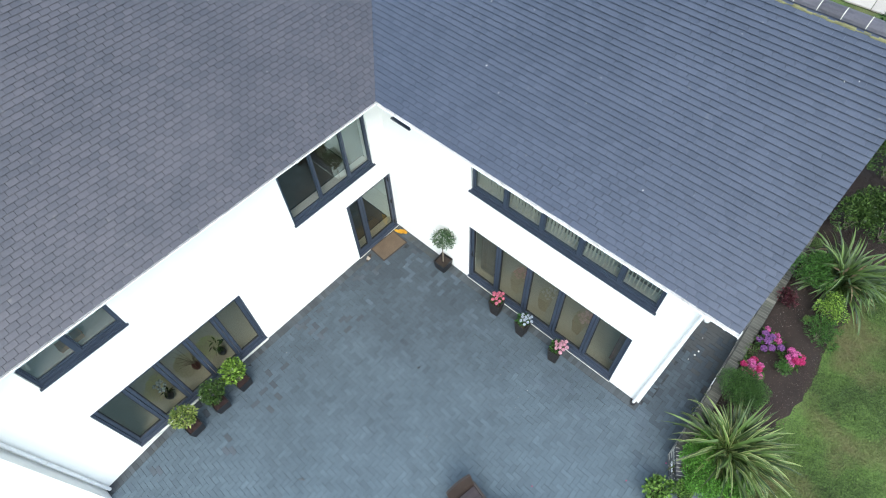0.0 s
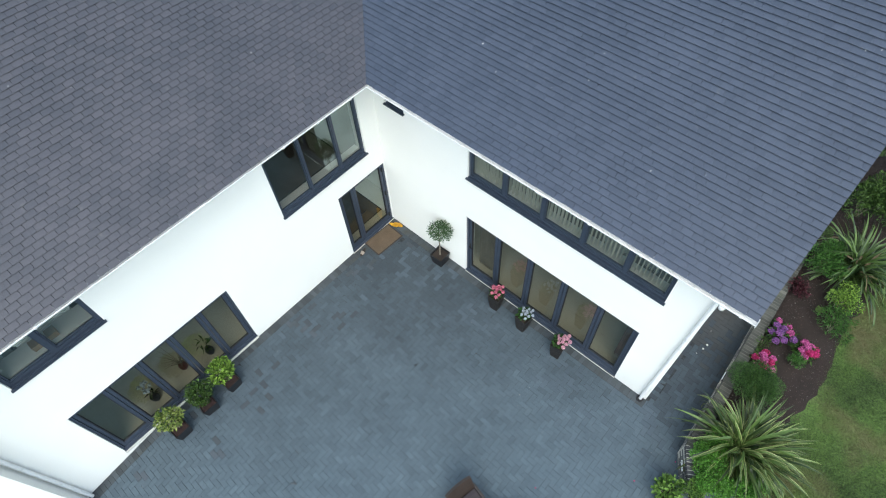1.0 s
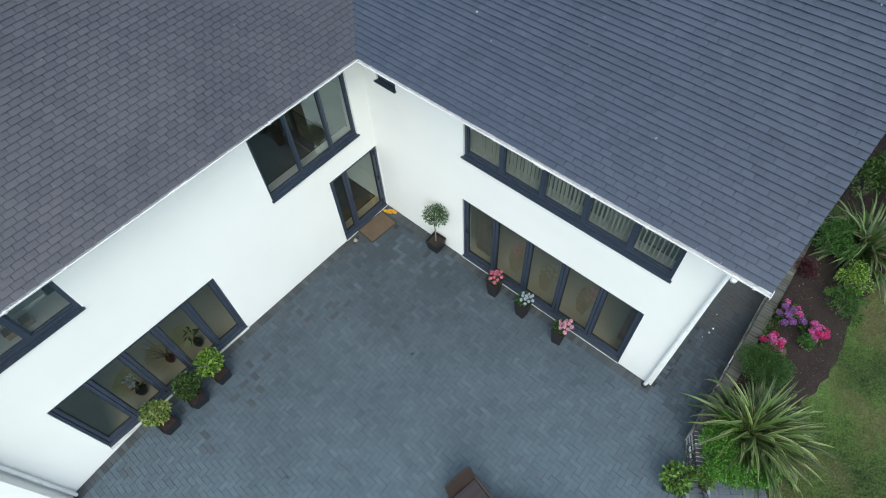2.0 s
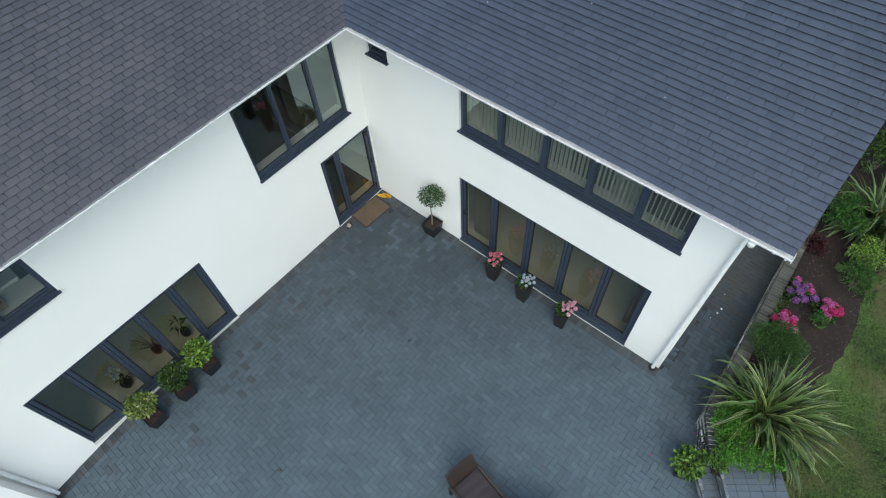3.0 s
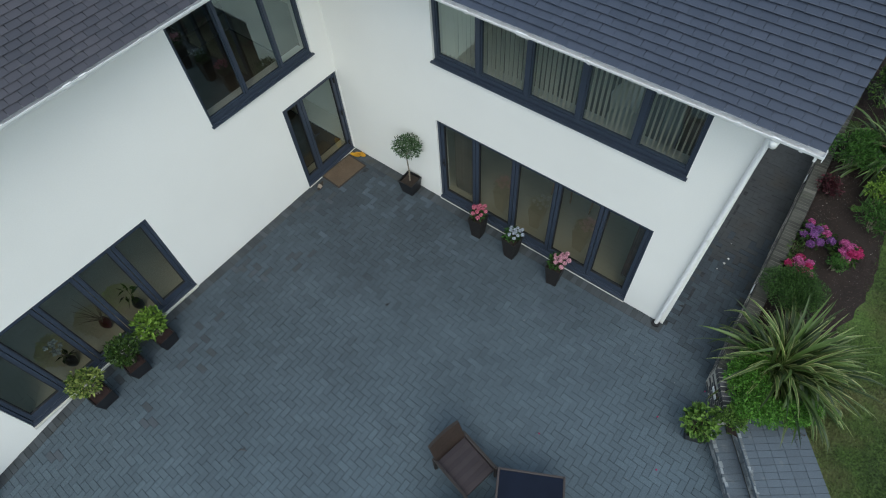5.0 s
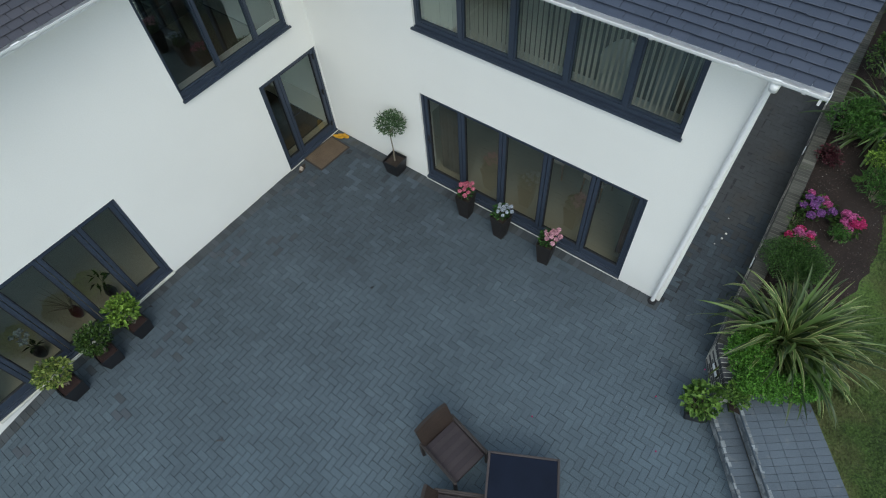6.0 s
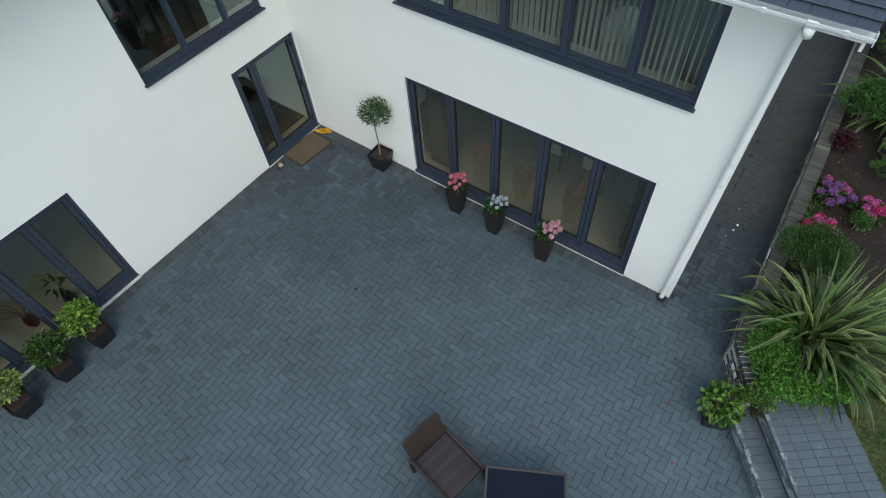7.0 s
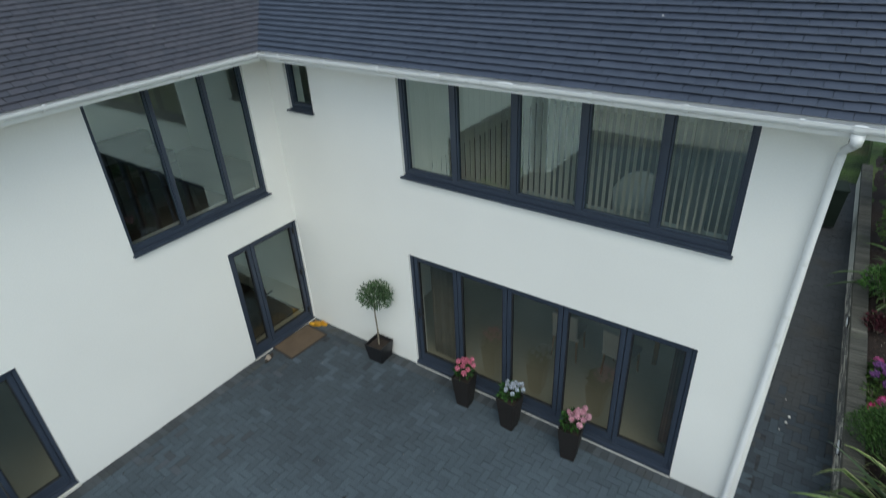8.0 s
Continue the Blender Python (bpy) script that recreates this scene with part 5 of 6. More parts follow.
shrub(8.75, 7.0, 0.60, (0.50, 0.65, 0.55), 2600, (0.085, 0.035), LEAF_HEDGE, "green shrub leaning over the garden wall", 81, lobes=9)
shrub(10.6, 8.2, 1.0, (1.0, 1.0, 0.9), 6000, (0.09, 0.05), LEAF_HEDGE, "large rounded green shrub", 82, lobes=10)
shrub(8.9, 9.2, 0.9, (0.7, 0.9, 0.9), 4200, (0.085, 0.045), LEAF_HEDGE, "large green shrub at the back of the bed", 83, lobes=10)
shrub(9.9, 10.3, 1.2, (1.0, 1.0, 1.1), 3600, (0.08, 0.045), LEAF_DOME, "dark green shrub at the back of the bed", 84, lobes=10)

shrub(7.5, 13.0, 1.2, (1.1, 0.9, 1.2), 4200, (0.09, 0.05), LEAF_DOME, "dark green hedge shrub beyond the passage", 86, lobes=10)
shrub(8.7, 12.4, 1.2, (1.0, 0.9, 1.2), 4200, (0.09, 0.05), LEAF_DOME, "dark green hedge shrub beyond the passage", 87, lobes=10)
shrub(8.84, -1.17, 0.12, (0.23, 0.19, 0.20), 900, (0.05, 0.03), LEAF_POT, "small olive-green shrub at the end of the wall", 85, lobes=6)


# unseen pale ground added behind the camera to brighten the upper panes' reflection
bm = bmesh.new()
box(bm, -8.6, 12.4, -48.0, -12.42, -0.50, -0.03, 0.01)
tagged(new("driveway", as_mesh("driveway", bm, GRAVEL)), "unseen pale gravel drive, added for the reflection in the upper panes", "driveway", kind="structure")


def patio_slab(x, y, turn, label):
    bm = bmesh.new()
    box(bm, -0.44, 0.44, -0.44, 0.44, -0.03, 0.02, 0.006)
    ob = tagged(new("patio_slab", as_mesh("patio_slab", bm, SLAB)), label, "paving slab", "slabs behind the house")
    ob.matrix_basis = Matrix.Translation((x, y, 0)) @ Matrix.Rotation(radians(turn), 4, "Z")


for k in range(5):
    for j in range(2):
        patio_slab(4.55 + 0.9 * k - 0.25 * j, 17.75 + 0.92 * j + 0.02 * k, 3, "pale weathered stone slab behind the house")


def wheelie_bin(x, y):
    ob = thing("wheelie_bin", "dark green wheeled refuse bin at the end of the passage", "bin", at=Matrix.Translation((x, y, 0)) @ Matrix.Rotation(radians(8), 4, "Z"))
    bm = bmesh.new()
    frustum(bm, 0, 0, 0.06, 0.95, 0.22, 0.28, wall=0.01, bevel=0.008)
    part("body", bm, BIN_GREEN, ob)
    bm = bmesh.new()
    box(bm, -0.3, 0.3, -0.32, 0.3, 0.951, 1.0, 0.015)
    part("lid", bm, BIN_GREEN, ob)
    for sx in (-1, 1):
        bm = bmesh.new()
        tube(bm, [(sx * 0.2, 0.24, 0.1), (sx * 0.25, 0.24, 0.1)], 0.1, 14)
        part("wheel", bm, RUBBER, ob)


wheelie_bin(7.44, 8.7)


# ---- things seen through the glass ----
def vertical_blind():
    blind = thing("vertical_blind", "ivory vertical blind with half-open slats behind the wide upper window", "blind")
    bm = bmesh.new()
    box(bm, 2.52, 6.64, 0.20, 0.24, 4.735, 4.775, 0.004)
    part("headrail", bm, ROOM_WHITE, blind)
    me_open = bmesh.new()
    box(me_open, -0.043, 0.043, -0.0008, 0.0008, -0.66, 0.66)
    shared = as_mesh("slat", me_open, BLIND)
    rng = np.random.default_rng(90)
    for i in range(54):
        x = 2.56 + i * 0.0765
        turn = 84
        ob = part("slat", shared, BLIND, blind)
        ob.matrix_basis = Matrix.Translation((x, 0.22, 4.07)) @ Matrix.Rotation(radians(turn + rng.normal(0, 3)), 4, "Z") @ Matrix.Rotation(radians(rng.normal(0, 0.3)), 4, "Y")


vertical_blind()


def dining_chair(x, y, turn):
    chair = thing("dining_chair", "cream upholstered dining chair indoors", "chair", "chairs round the dining table", at=Matrix.Translation((x, y, 0.05)) @ Matrix.Rotation(radians(turn), 4, "Z"))
    for sx in (-0.19, 0.19):
        for sy in (-0.19, 0.19):
            bm = bmesh.new()
            tube(bm, [(sx * 1.1, sy * 1.1, 0), (sx, sy, 0.42)], [0.014, 0.02], 6)
            part("leg", bm, OAK, chair)
    bm = bmesh.new()
    box(bm, -0.23, 0.23, -0.23, 0.23, 0.42, 0.50, 0.025)
    part("seat", bm, CREAM, chair)
    bm = bmesh.new()
    box(bm, -0.21, 0.21, -0.03, 0.03, 0.0, 0.46, 0.025, turn=Matrix.Translation((0, -0.22, 0.50)) @ Matrix.Rotation(radians(8), 4, "X"))
    part("backrest", bm, CREAM, chair)


def dining_set():
    table = thing("dining_table", "oak dining table indoors behind the folding doors", "table", at=Matrix.Translation((4.9, 2.4, 0.05)))
    bm = bmesh.new()
    box(bm, -0.95, 0.95, -0.48, 0.48, 0.71, 0.75, 0.008)
    part("tabletop", bm, OAK, table)
    for sx in (-0.85, 0.85):
        for sy in (-0.4, 0.4):
            bm = bmesh.new()
            box(bm, sx - 0.035, sx + 0.035, sy - 0.035, sy + 0.035, 0, 0.71, 0.005)
            part("leg", bm, OAK, table)
    for px, py, r in ((4.45, 1.55, 4), (5.35, 1.5, -8), (4.4, 3.2, 178), (5.3, 3.25, 185)):
        dining_chair(px, py, r)


dining_set()


def curtain(x0, x1, y, z0, z1, label, cloth=ROOM_WALL):
    bm = bmesh.new()
    n = 30
    pts = [(x0 + (x1 - x0) * i / n, y + 0.03 * math.sin(i * 1.9)) for i in range(n + 1)]
    low = [bm.verts.new((px, py, z0)) for px, py in pts]
    top = [bm.verts.new((px, py, z1)) for px, py in pts]
    for i in range(n):
        bm.faces.new((low[i], low[i + 1], top[i + 1], top[i]))
    bmesh.ops.solidify(bm, geom=list(bm.faces), thickness=0.004)
    tagged(new("curtain", as_mesh("curtain", bm, cloth, smooth=True)), label, "curtain")


curtain(2.56, 3.06, 0.36, 0.08, 2.30, "taupe curtain drawn to one side of the folding doors", TAUPE)
curtain(6.28, 6.52, 0.42, 0.08, 2.30, "dull red curtain drawn to one side of the folding doors", RED_CLOTH)


def sofa():
    ob = thing("sofa", "black upholstered sofa in the upper room", "sofa", at=Matrix.Translation((-2.3, -1.7, 2.68)))
    for name, b in (("base", (-0.42, 0.42, -0.95, 0.95, 0.05, 0.40)), ("backrest", (-0.45, -0.22, -0.95, 0.95, 0.401, 0.85)),
                    ("armrest", (-0.21, 0.42, -0.95, -0.75, 0.401, 0.60)), ("armrest", (-0.21, 0.42, 0.75, 0.95, 0.401, 0.60)),
                    ("seat_cushion", (-0.21, 0.43, -0.74, -0.005, 0.402, 0.50)), ("seat_cushion", (-0.21, 0.43, 0.005, 0.74, 0.402, 0.50))):
        bm = bmesh.new()
        box(bm, *b, bevel=0.04)
        part(name, bm, BLACK_FABRIC, ob)
    for sx in (-0.36, 0.36):
        for sy in (-0.88, 0.88):
            bm = bmesh.new()
            box(bm, sx - 0.02, sx + 0.02, sy - 0.02, sy + 0.02, 0, 0.05)
            part("foot", bm, DARK_WOOD, ob)


sofa()


def rug(x0, x1, y0, y1, z, material, label):
    ob = thing("rug", label, "rug", at=Matrix.Translation(((x0 + x1) / 2, (y0 + y1) / 2, z)))
    w, d = (x1 - x0) / 2, (y1 - y0) / 2
    bm = bmesh.new()
    box(bm, -w + 0.03, w - 0.03, -d + 0.03, d - 0.03, 0.0, 0.014, 0.004)
    part("pile", bm, material, ob)
    bm = bmesh.new()
    for a, b, c, e in ((-w, -w + 0.029, -d, d), (w - 0.029, w, -d, d), (-w + 0.03, w - 0.03, -d, -d + 0.029), (-w + 0.03, w - 0.03, d - 0.029, d)):
        box(bm, a, b, c, e, 0.0, 0.012, 0.003)
    part("binding", bm, MAT_EDGE, ob)


def tub_chair(x, y, z, turn):
    chair = thing("tub_chair", "white rounded chair standing behind the vertical blind", "chair", at=Matrix.Translation((x, y, z)) @ Matrix.Rotation(radians(turn), 4, "Z"))
    bm = bmesh.new()
    tube(bm, [(0, 0, 0.40), (0, 0, 0.42), (0, 0, 0.48), (0, 0, 0.50)], [0.22, 0.25, 0.25, 0.22], 20)
    part("seat", bm, ROOM_WHITE, chair, smooth=True)
    bm = bmesh.new()
    rings = []
    for k in range(13):
        a = math.pi * (k / 12)
        rings.append([bm.verts.new((r * math.cos(a), -r * math.sin(a) * 0.9, h)) for r, h in ((0.25, 0.44), (0.29, 0.80 + 0.22 * math.sin(a)), (0.26, 0.80 + 0.22 * math.sin(a)), (0.23, 0.46))])
    for a, b in zip(rings, rings[1:]):
        for k in range(4):
            bm.faces.new((a[k], a[(k + 1) % 4], b[(k + 1) % 4], b[k]))
    bm.faces.new(rings[0])
    bm.faces.new(rings[-1][::-1])
    part("backrest", bm, ROOM_WHITE, chair, smooth=False)
    for k in range(4):
        a = math.pi / 4 + k * math.pi / 2
        bm = bmesh.new()
        tube(bm, [(0.22 * math.cos(a), 0.22 * math.sin(a), 0.0), (0.16 * math.cos(a), 0.16 * math.sin(a), 0.405)], [0.012, 0.018], 8)
        part("leg", bm, STEEL, chair)


tub_chair(5.42, 0.78, 2.68, 170)
curtain(6.02, 6.28, 0.62, 3.15, 4.55, "pale cloth hanging behind the blind", ROOM_WHITE)
# a dark rug added to darken what shows through the upper panes
rug(-3.3, -0.45, -3.35, -0.75, 2.68, RUG_DARK, "large charcoal rug added to darken the upper room")
# a brown rug in place of the wooden hall floor
rug(-2.2, -0.40, -1.40, -0.02, 0.05, COIR, "brown rug standing in for the wooden hall floor")


def sideboard(x, y, z, sx, sy, sz, material, label, turn=0):
    ob = thing("sideboard", label, "cabinet", at=Matrix.Translation((x, y, z)) @ Matrix.Rotation(radians(turn), 4, "Z"))
    bm = bmesh.new()
    box(bm, -sx / 2, sx / 2, -sy / 2, sy / 2, 0.0, sz - 0.03, 0.004)
    part("body", bm, material, ob)
    bm = bmesh.new()
    box(bm, -sx / 2 - 0.015, sx / 2 + 0.015, -sy / 2 - 0.015, sy / 2 + 0.015, sz - 0.03, sz, 0.004)
    part("top", bm, material, ob)
    for k in (-1, 1):
        bm = bmesh.new()
        box(bm, sx / 2, sx / 2 + 0.012, (0.01 if k > 0 else -sy / 2 + 0.01), (sy / 2 - 0.01 if k > 0 else -0.01), 0.03, sz - 0.05, 0.003)
        part("door", bm, material, ob)


sideboard(-0.66, -6.95, 2.68, 0.22, 0.9, 1.06, ROOM_WHITE, "white narrow cabinet under the upper window")
# tall cream cabinets in place of the pale panels at the window's sides
sideboard(-0.66, -7.98, 2.68, 0.66, 0.5, 1.9, ROOM_WALL, "tall cream cabinet standing in for pale panels beside the window")
sideboard(-0.66, -6.02, 2.68, 0.66, 0.5, 1.9, ROOM_WALL, "tall cream cabinet standing in for pale panels beside the window")
# a rug added in place of the bedroom's dark floor
rug(-3.3, -0.8, -7.7, -6.3, 2.68, RUG_DARK, "dark rug standing in for the dark bedroom floor")
sideboard(-2.6, -0.75, 0.05, 0.4, 0.9, 0.5, OAK, "oak shoe cabinet in the hall")


def storage_box(x, y, z):
    ob = thing("storage_box", "small oak box on the white window sill", "box", "oak boxes", at=Matrix.Translation((x, y, z)))
    bm = bmesh.new()
    box(bm, -0.08, 0.08, -0.075, 0.075, 0, 0.10, 0.004)
    part("body", bm, OAK, ob)
    bm = bmesh.new()
    box(bm, -0.084, 0.084, -0.079, 0.079, 0.1005, 0.118, 0.004)
    part("lid", bm, OAK, ob)


storage_box(-0.30, -6.90, 3.6705)
storage_box(-0.30, -7.16, 3.6705)


def vase_plant(x, y, kind, label, seed):
    rng = np.random.default_rng(seed)
    plant = thing("indoor_plant", label, "potted plant", "plants behind the glazed doors", at=Matrix.Translation((x, y, 0.05)))
    bm = bmesh.new()
    prof = [(0.05, 0.0), (0.085, 0.08), (0.095, 0.16), (0.07, 0.25), (0.06, 0.28)]
    rings = [[bm.verts.new((r * math.cos(a), r * math.sin(a), z)) for a in (2 * math.pi * k / 16 for k in range(16))] for r, z in prof]
    for a, b in zip(rings, rings[1:]):
        for k in range(16):
            bm.faces.new((a[k], a[(k + 1) % 16], b[(k + 1) % 16], b[k]))
    bm.faces.new(rings[0][::-1])
    bm.faces.new(rings[-1])
    part("pot", bm, BLACK_POT if kind != "twigs" else RED_POT, plant, smooth=True)
    bm = bmesh.new()
    for i in range(26 if kind == "twigs" else 4):
        a = rng.uniform(0, 6.28)
        q = rng.uniform(0.15, 0.35) if kind == "twigs" else rng.uniform(0.05, 0.15)
        h = rng.uniform(0.5, 0.8) if kind == "twigs" else rng.uniform(0.55, 0.7)
        tube(bm, [(0, 0, 0.26), (q * 0.4 * math.cos(a), q * 0.4 * math.sin(a), h * 0.7), (q * math.cos(a), q * math.sin(a), h)], [0.005, 0.004, 0.002], 5)
    part("stem", bm, BARK, plant)
    if kind == "orchid":
        for i in range(9):
            ob = leafy(plant, "bloom", blossom_mesh("bloom", rng, 0.03, 24, 0.04, WHITE_PETAL))
            ob.location = (rng.uniform(-0.12, 0.12), rng.uniform(-0.12, 0.12), rng.uniform(0.5, 0.72))
        leafy(plant, "foliage", crown_mesh("foliage", rng, 10, (0, 0, 0.3), (0.07, 0.07, 0.06), 0.14, 0.05, LEAF_DARK, low=-0.2))
    elif kind == "leaf":
        leafy(plant, "foliage", crown_mesh("foliage", rng, 15, (0, 0, 0.5), (0.10, 0.10, 0.14), 0.16, 0.06, LEAF_DARK, low=-0.5))


vase_plant(-0.45, -6.75, "orchid", "white orchid in a black pot behind the glazed doors", 101)
vase_plant(-0.60, -5.95, "twigs", "dry branches in a dark red vase behind the glazed doors", 102)
vase_plant(-0.45, -5.35, "leaf", "dark-leaved plant in a black pot behind the glazed doors", 103)


# ---- paving: herringbone blocks, laid last ----
BL, BW, GAP = 0.200, 0.100, 0.0034


def block_mesh(name, material):
    bm = bmesh.new()
    hx, hy, c, z = BL / 2 - GAP / 2, BW / 2 - GAP / 2, 0.003, 0.0
    rings = [[bm.verts.new(p) for p in ((-a, -b, d), (a, -b, d), (a, b, d), (-a, b, d))] for a, b, d in ((hx, hy, z - 0.03), (hx, hy, z - c), (hx - c, hy - c, z))]
    for a, b in zip(rings, rings[1:]):
        for k in range(4):
            bm.faces.new((a[k], a[(k + 1) % 4], b[(k + 1) % 4], b[k]))
    bm.faces.new(rings[-1])
    return as_mesh(name, bm, material)


def herringbone(x0, x1, y0, y1, keep):
    """Centres and quarter turns of two-to-one blocks in a right-angled herringbone."""
    out = []
    for i in range(int(x0 / BW) - 2, int(x1 / BW) + 2):
        for j in range(int(y0 / BW) - 2, int(y1 / BW) + 2):
            r = (i - j) % 4
            if r == 0:
                p = ((i + 1.0) * BW, (j + 0.5) * BW, 0)
            elif r == 3:
                p = ((i + 0.5) * BW, (j + 1.0) * BW, 1)
            else:
                continue
            lx, ly = (BL, BW) if p[2] == 0 else (BW, BL)
            a, b, c, d = max(x0, p[0] - lx / 2), min(x1, p[0] + lx / 2), max(y0, p[1] - ly / 2), min(y1, p[1] + ly / 2)
            if b - a > 0.03 and d - c > 0.03 and keep((a + b) / 2, (c + d) / 2):
                out.append(((a + b) / 2, (c + d) / 2, p[2], (b - a) / lx, (d - c) / ly))
    return out


def seam(x, y):
    """Positive on the passage side of the line where the two fields of paving meet."""
    return (y - 0.01) + (x - 7.40) * 0.50


def behind_wall(x, y):
    for (xa, ya), (xb, yb) in zip(WALL_LINE, WALL_LINE[1:]):
        if yb <= y <= ya:
            return x > xa + (xb - xa) * (y - ya) / (yb - ya) + 0.12
    return False


def on_steps(x, y):
    p = Vector((x, y, 0)) - STEP_O
    return p.dot(STEP_N) > 0.10 and p.dot(STEP_D) > -0.1


def lay_paving(name, label, places, material, near, choose, edge=0):
    """Blocks one by one where the eye comes nearest, the rest joined; the last `edge` places are the border course."""
    paving = thing(name, label, "paving", kind="structure")
    shared = block_mesh("paving_block", material)
    verts = np.array([v.co[:] for v in shared.vertices])
    faces = [tuple(p.vertices) for p in shared.polygons]
    rng = np.random.default_rng(5)
    sets, singles, count = {}, {}, 0
    looks = {"field": material, "pale": BLOCK_PALE, "dark": BLOCK_DARK, "border": BLOCK_EDGE, **{"worn_" + "abcdefghijk"[k]: m for k, m in enumerate(WORN_SHADED)}}
    for k, (x, y, quarter, fx, fy) in enumerate(places):
        dz, rx, ry = rng.normal(0, 0.0018), rng.normal(0, 0.008), rng.normal(0, 0.008)
        spin = quarter * math.pi / 2 + rng.normal(0, 0.012)
        m = Matrix.Translation((x + rng.normal(0, 0.0011), y + rng.normal(0, 0.0011), dz + fall(x, y))) @ fall_tilt(x, y) @ Euler((rx, ry, spin)).to_matrix().to_4x4()
        m = m @ Matrix.Diagonal((fx, fy, 1, 1) if quarter == 0 else (fy, fx, 1, 1))
        which = "border" if k >= len(places) - edge else choose(x, y, rng)
        if near(x, y) and count < 300:
            if which not in singles:
                singles[which] = block_mesh("paving_block", looks[which])
            part("paving_block", singles[which], material, paving).matrix_basis = m
            count += 1
            continue
        a = np.array(m)
        sets.setdefault(which, []).append(verts @ a[:3, :3].T + a[:3, 3])
    n = len(verts)
    for which, mat in looks.items():
        if which in sets:
            index = [tuple(i + k * n for i in f) for k in range(len(sets[which])) for f in faces]
            part("block_" + which, data_mesh("block_" + which, np.concatenate(sets[which]), index, mat), mat, paving, kind="stuff")
    return paving


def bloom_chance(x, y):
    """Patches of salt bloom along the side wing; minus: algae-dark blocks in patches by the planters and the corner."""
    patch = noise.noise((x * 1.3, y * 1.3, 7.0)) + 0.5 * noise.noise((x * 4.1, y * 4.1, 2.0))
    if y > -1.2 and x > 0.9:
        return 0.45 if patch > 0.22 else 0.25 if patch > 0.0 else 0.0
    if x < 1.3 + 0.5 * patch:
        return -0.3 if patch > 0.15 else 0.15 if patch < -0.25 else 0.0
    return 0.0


def shade_band(x, y, rng):
    """Weathering in broad uneven drifts, and corner shade put into the tones, paling outward."""
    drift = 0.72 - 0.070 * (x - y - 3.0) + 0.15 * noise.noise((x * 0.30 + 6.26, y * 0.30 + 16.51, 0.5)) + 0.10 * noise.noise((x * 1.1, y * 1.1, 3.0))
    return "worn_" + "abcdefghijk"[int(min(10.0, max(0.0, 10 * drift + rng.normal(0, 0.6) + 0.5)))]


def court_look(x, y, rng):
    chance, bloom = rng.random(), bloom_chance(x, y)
    return "pale" if 0 <= chance < bloom else "dark" if chance < -bloom else shade_band(x, y, rng)


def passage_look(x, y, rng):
    """Paler blocks at the mouth, the passage's shade put into tones further in."""
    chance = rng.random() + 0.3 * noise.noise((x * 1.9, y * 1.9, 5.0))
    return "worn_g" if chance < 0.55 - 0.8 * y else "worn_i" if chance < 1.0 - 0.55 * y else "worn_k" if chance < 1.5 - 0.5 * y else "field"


court = herringbone(0.2, 12.4, -12.4, -0.2, lambda x, y: seam(x, y) < 0 and not behind_wall(x, y) and not on_steps(x, y) and not (x < 0.38 and y < -8.85))
court += herringbone(B_END + 0.03, 8.6, -0.2, 0.3, lambda x, y: seam(x, y) < 0 and not behind_wall(x, y))
border = [(0.1, y, 0, 1, 1) for y in np.arange(-0.05, -8.8, -BW)]
border += [(x, -0.1, 1, 1, 1) for x in np.arange(0.25, 7.4, BW)]
lay_paving("courtyard_paving", "charcoal concrete block paving in herringbone, weathered, with corner shade in its tones", court + border, WORN_SHADED[0],
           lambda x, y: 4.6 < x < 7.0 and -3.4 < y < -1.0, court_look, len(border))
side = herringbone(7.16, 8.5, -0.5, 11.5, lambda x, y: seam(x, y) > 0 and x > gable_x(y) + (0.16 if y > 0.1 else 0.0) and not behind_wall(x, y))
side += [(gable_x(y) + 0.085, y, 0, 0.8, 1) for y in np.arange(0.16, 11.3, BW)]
lay_paving("passage_paving", "damp block paving in the side passage, darkened with its shade", side, BLOCK_DAMP_SHADED, lambda x, y: y < 3.2, passage_look)
bm = bmesh.new()
sheet = [[bm.verts.new((x, y, -0.006 + fall(x, y))) for x in (-0.2, 1.0, 2.0, 3.0, 4.0, 5.0, 12.4)] for y in (*np.arange(-12.4, -6.6, 0.2), -6.6, 0.05)]
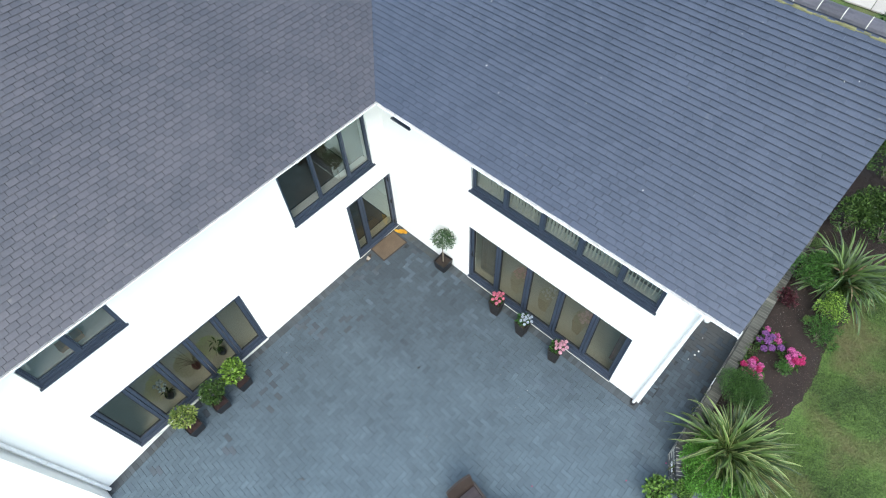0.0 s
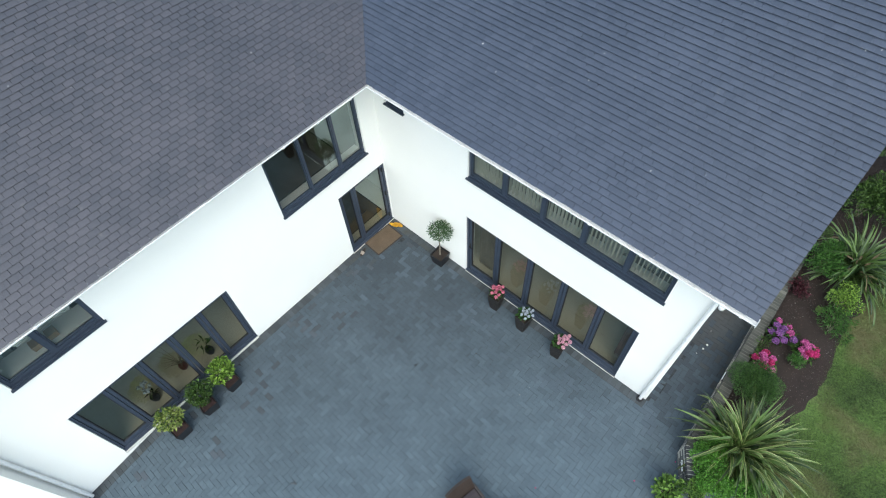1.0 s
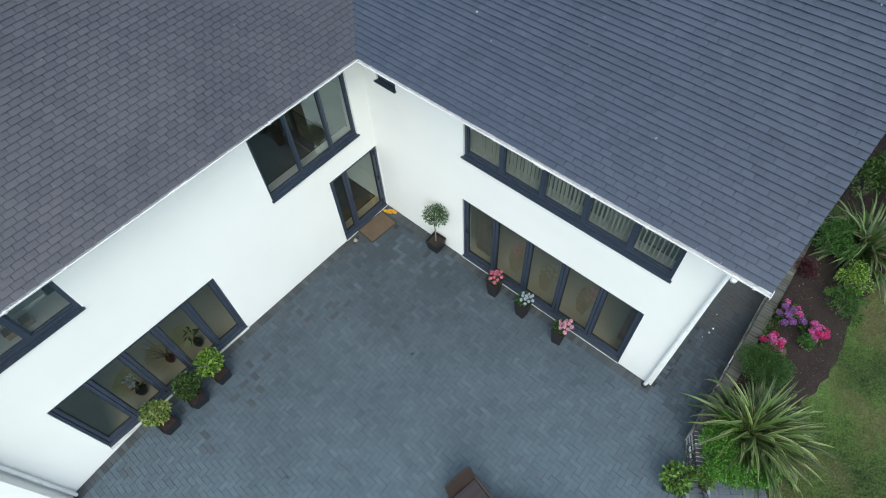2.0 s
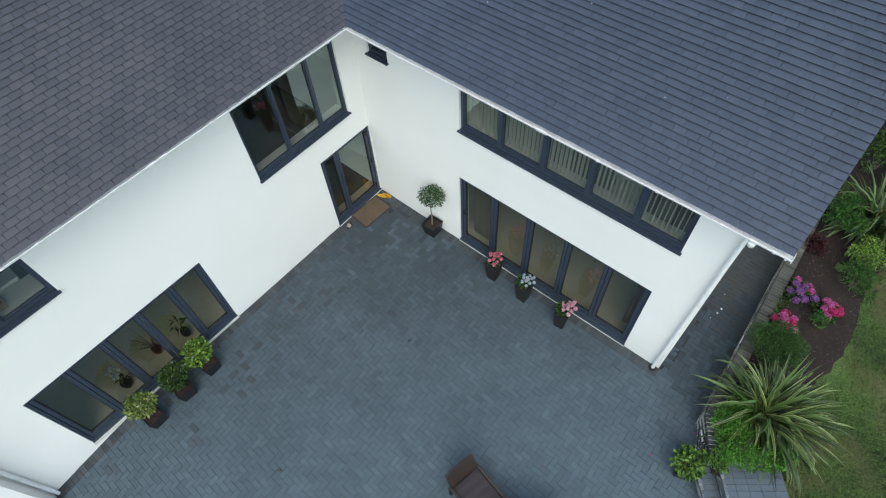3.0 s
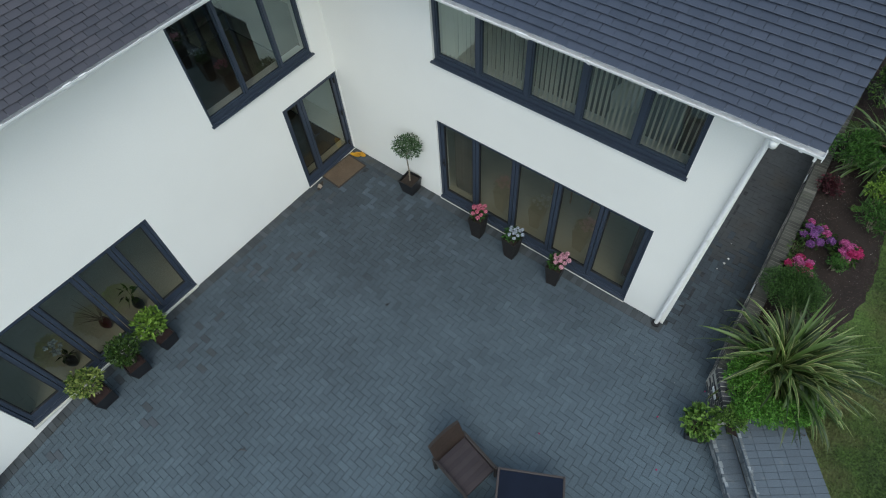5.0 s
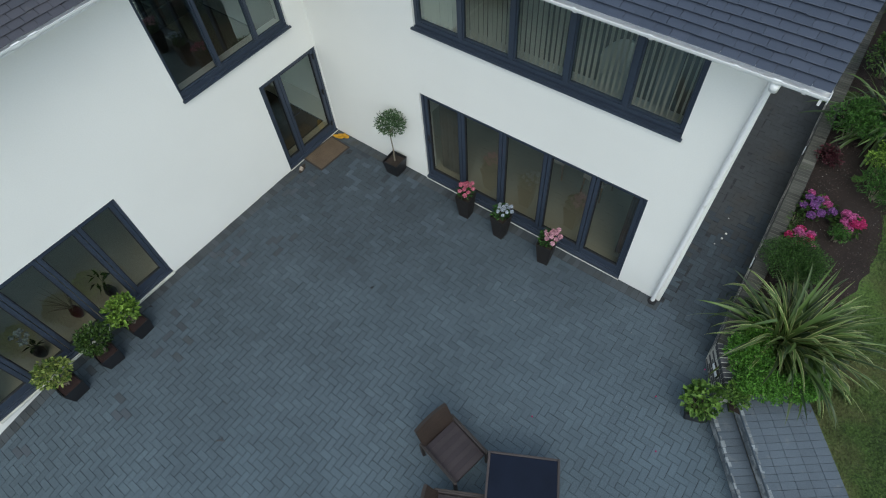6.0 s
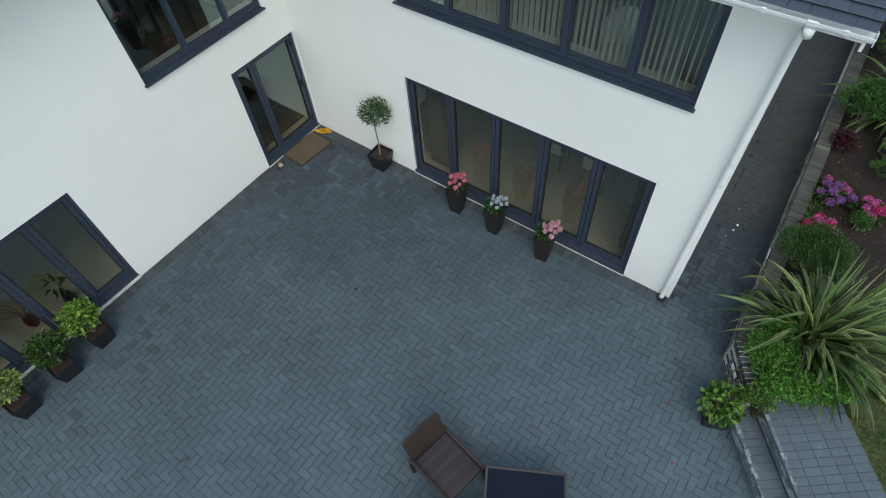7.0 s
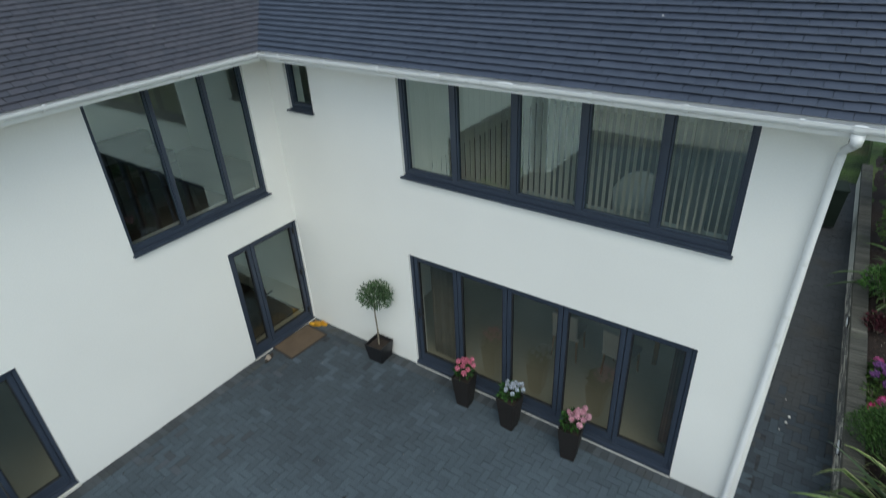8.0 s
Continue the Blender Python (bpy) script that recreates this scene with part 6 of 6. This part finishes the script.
for a, b in zip(sheet, sheet[1:]):
    for k in range(6):
        bm.faces.new((a[k], a[k + 1], b[k + 1], b[k]))
box(bm, B_END - 0.6, 8.4, 0.051, 11.6, -0.055, -0.0062)
tagged(new("jointing_sand", as_mesh("jointing_sand", bm, JOINT)), "dark sand between the paving blocks", "paving", kind="structure")
lay_tiles()


# ---- small litter ----
rng = np.random.default_rng(230)
n = 210
c = np.stack([rng.uniform(0.3, 8.6, n), rng.uniform(-9.5, -0.3, n), np.full(n, 0.003)], 1)
c[:, 2] += [fall(x, y) for x, y in c[:, :2]]
v, f = leaf_set(rng, c, rng.normal(size=(n, 3)) * np.array([1, 1, 0.15]), 0.014, 0.010, fold=0.3)
tagged(new("grit", data_mesh("grit", v, f, PALE_CHIP)), "tiny pale flecks of grit on the paving", "grit", kind="stuff")


def litter(name, x, y, r, material, label, category, seed):
    rng = np.random.default_rng(seed)
    bm = bmesh.new()
    bmesh.ops.create_icosphere(bm, subdivisions=1, radius=r)
    for v in bm.verts:
        v.co *= rng.uniform(0.7, 1.15)
        v.co.z = max(0.0, v.co.z * 0.6 + r * 0.35)
    ob = tagged(new(name, as_mesh(name, bm, material)), label, category, "litter on the paving")
    ob.location = (x, y, 0.0)


for k, (px, py, pr) in enumerate(((7.71, 1.94, 0.028), (7.69, 1.80, 0.024), (7.63, 1.62, 0.014), (7.62, 2.30, 0.012))):
    litter("pebble", px, py, pr, PEBBLE, "white pebble lying in the side passage", "pebble", 200 + k)
for k, (px, py) in enumerate(((8.35, -2.30), (8.0, -1.55), (6.65, -2.9), (8.42, -0.72))):
    litter("petal", px, py, 0.016, CRIMSON, "fallen red petal on the paving", "petal", 220 + k)
bm = bmesh.new()
tube(bm, [(3.0, -5.98, 0.012), (3.06, -5.93, 0.016), (3.12, -5.91, 0.012)], [0.006, 0.008, 0.004], 6)
tube(bm, [(3.05, -5.935, 0.014), (3.04, -5.88, 0.012)], [0.006, 0.003], 6)
tagged(new("twig", as_mesh("twig", bm, DARK_WOOD)), "small dark twig lying on the paving", "twig")
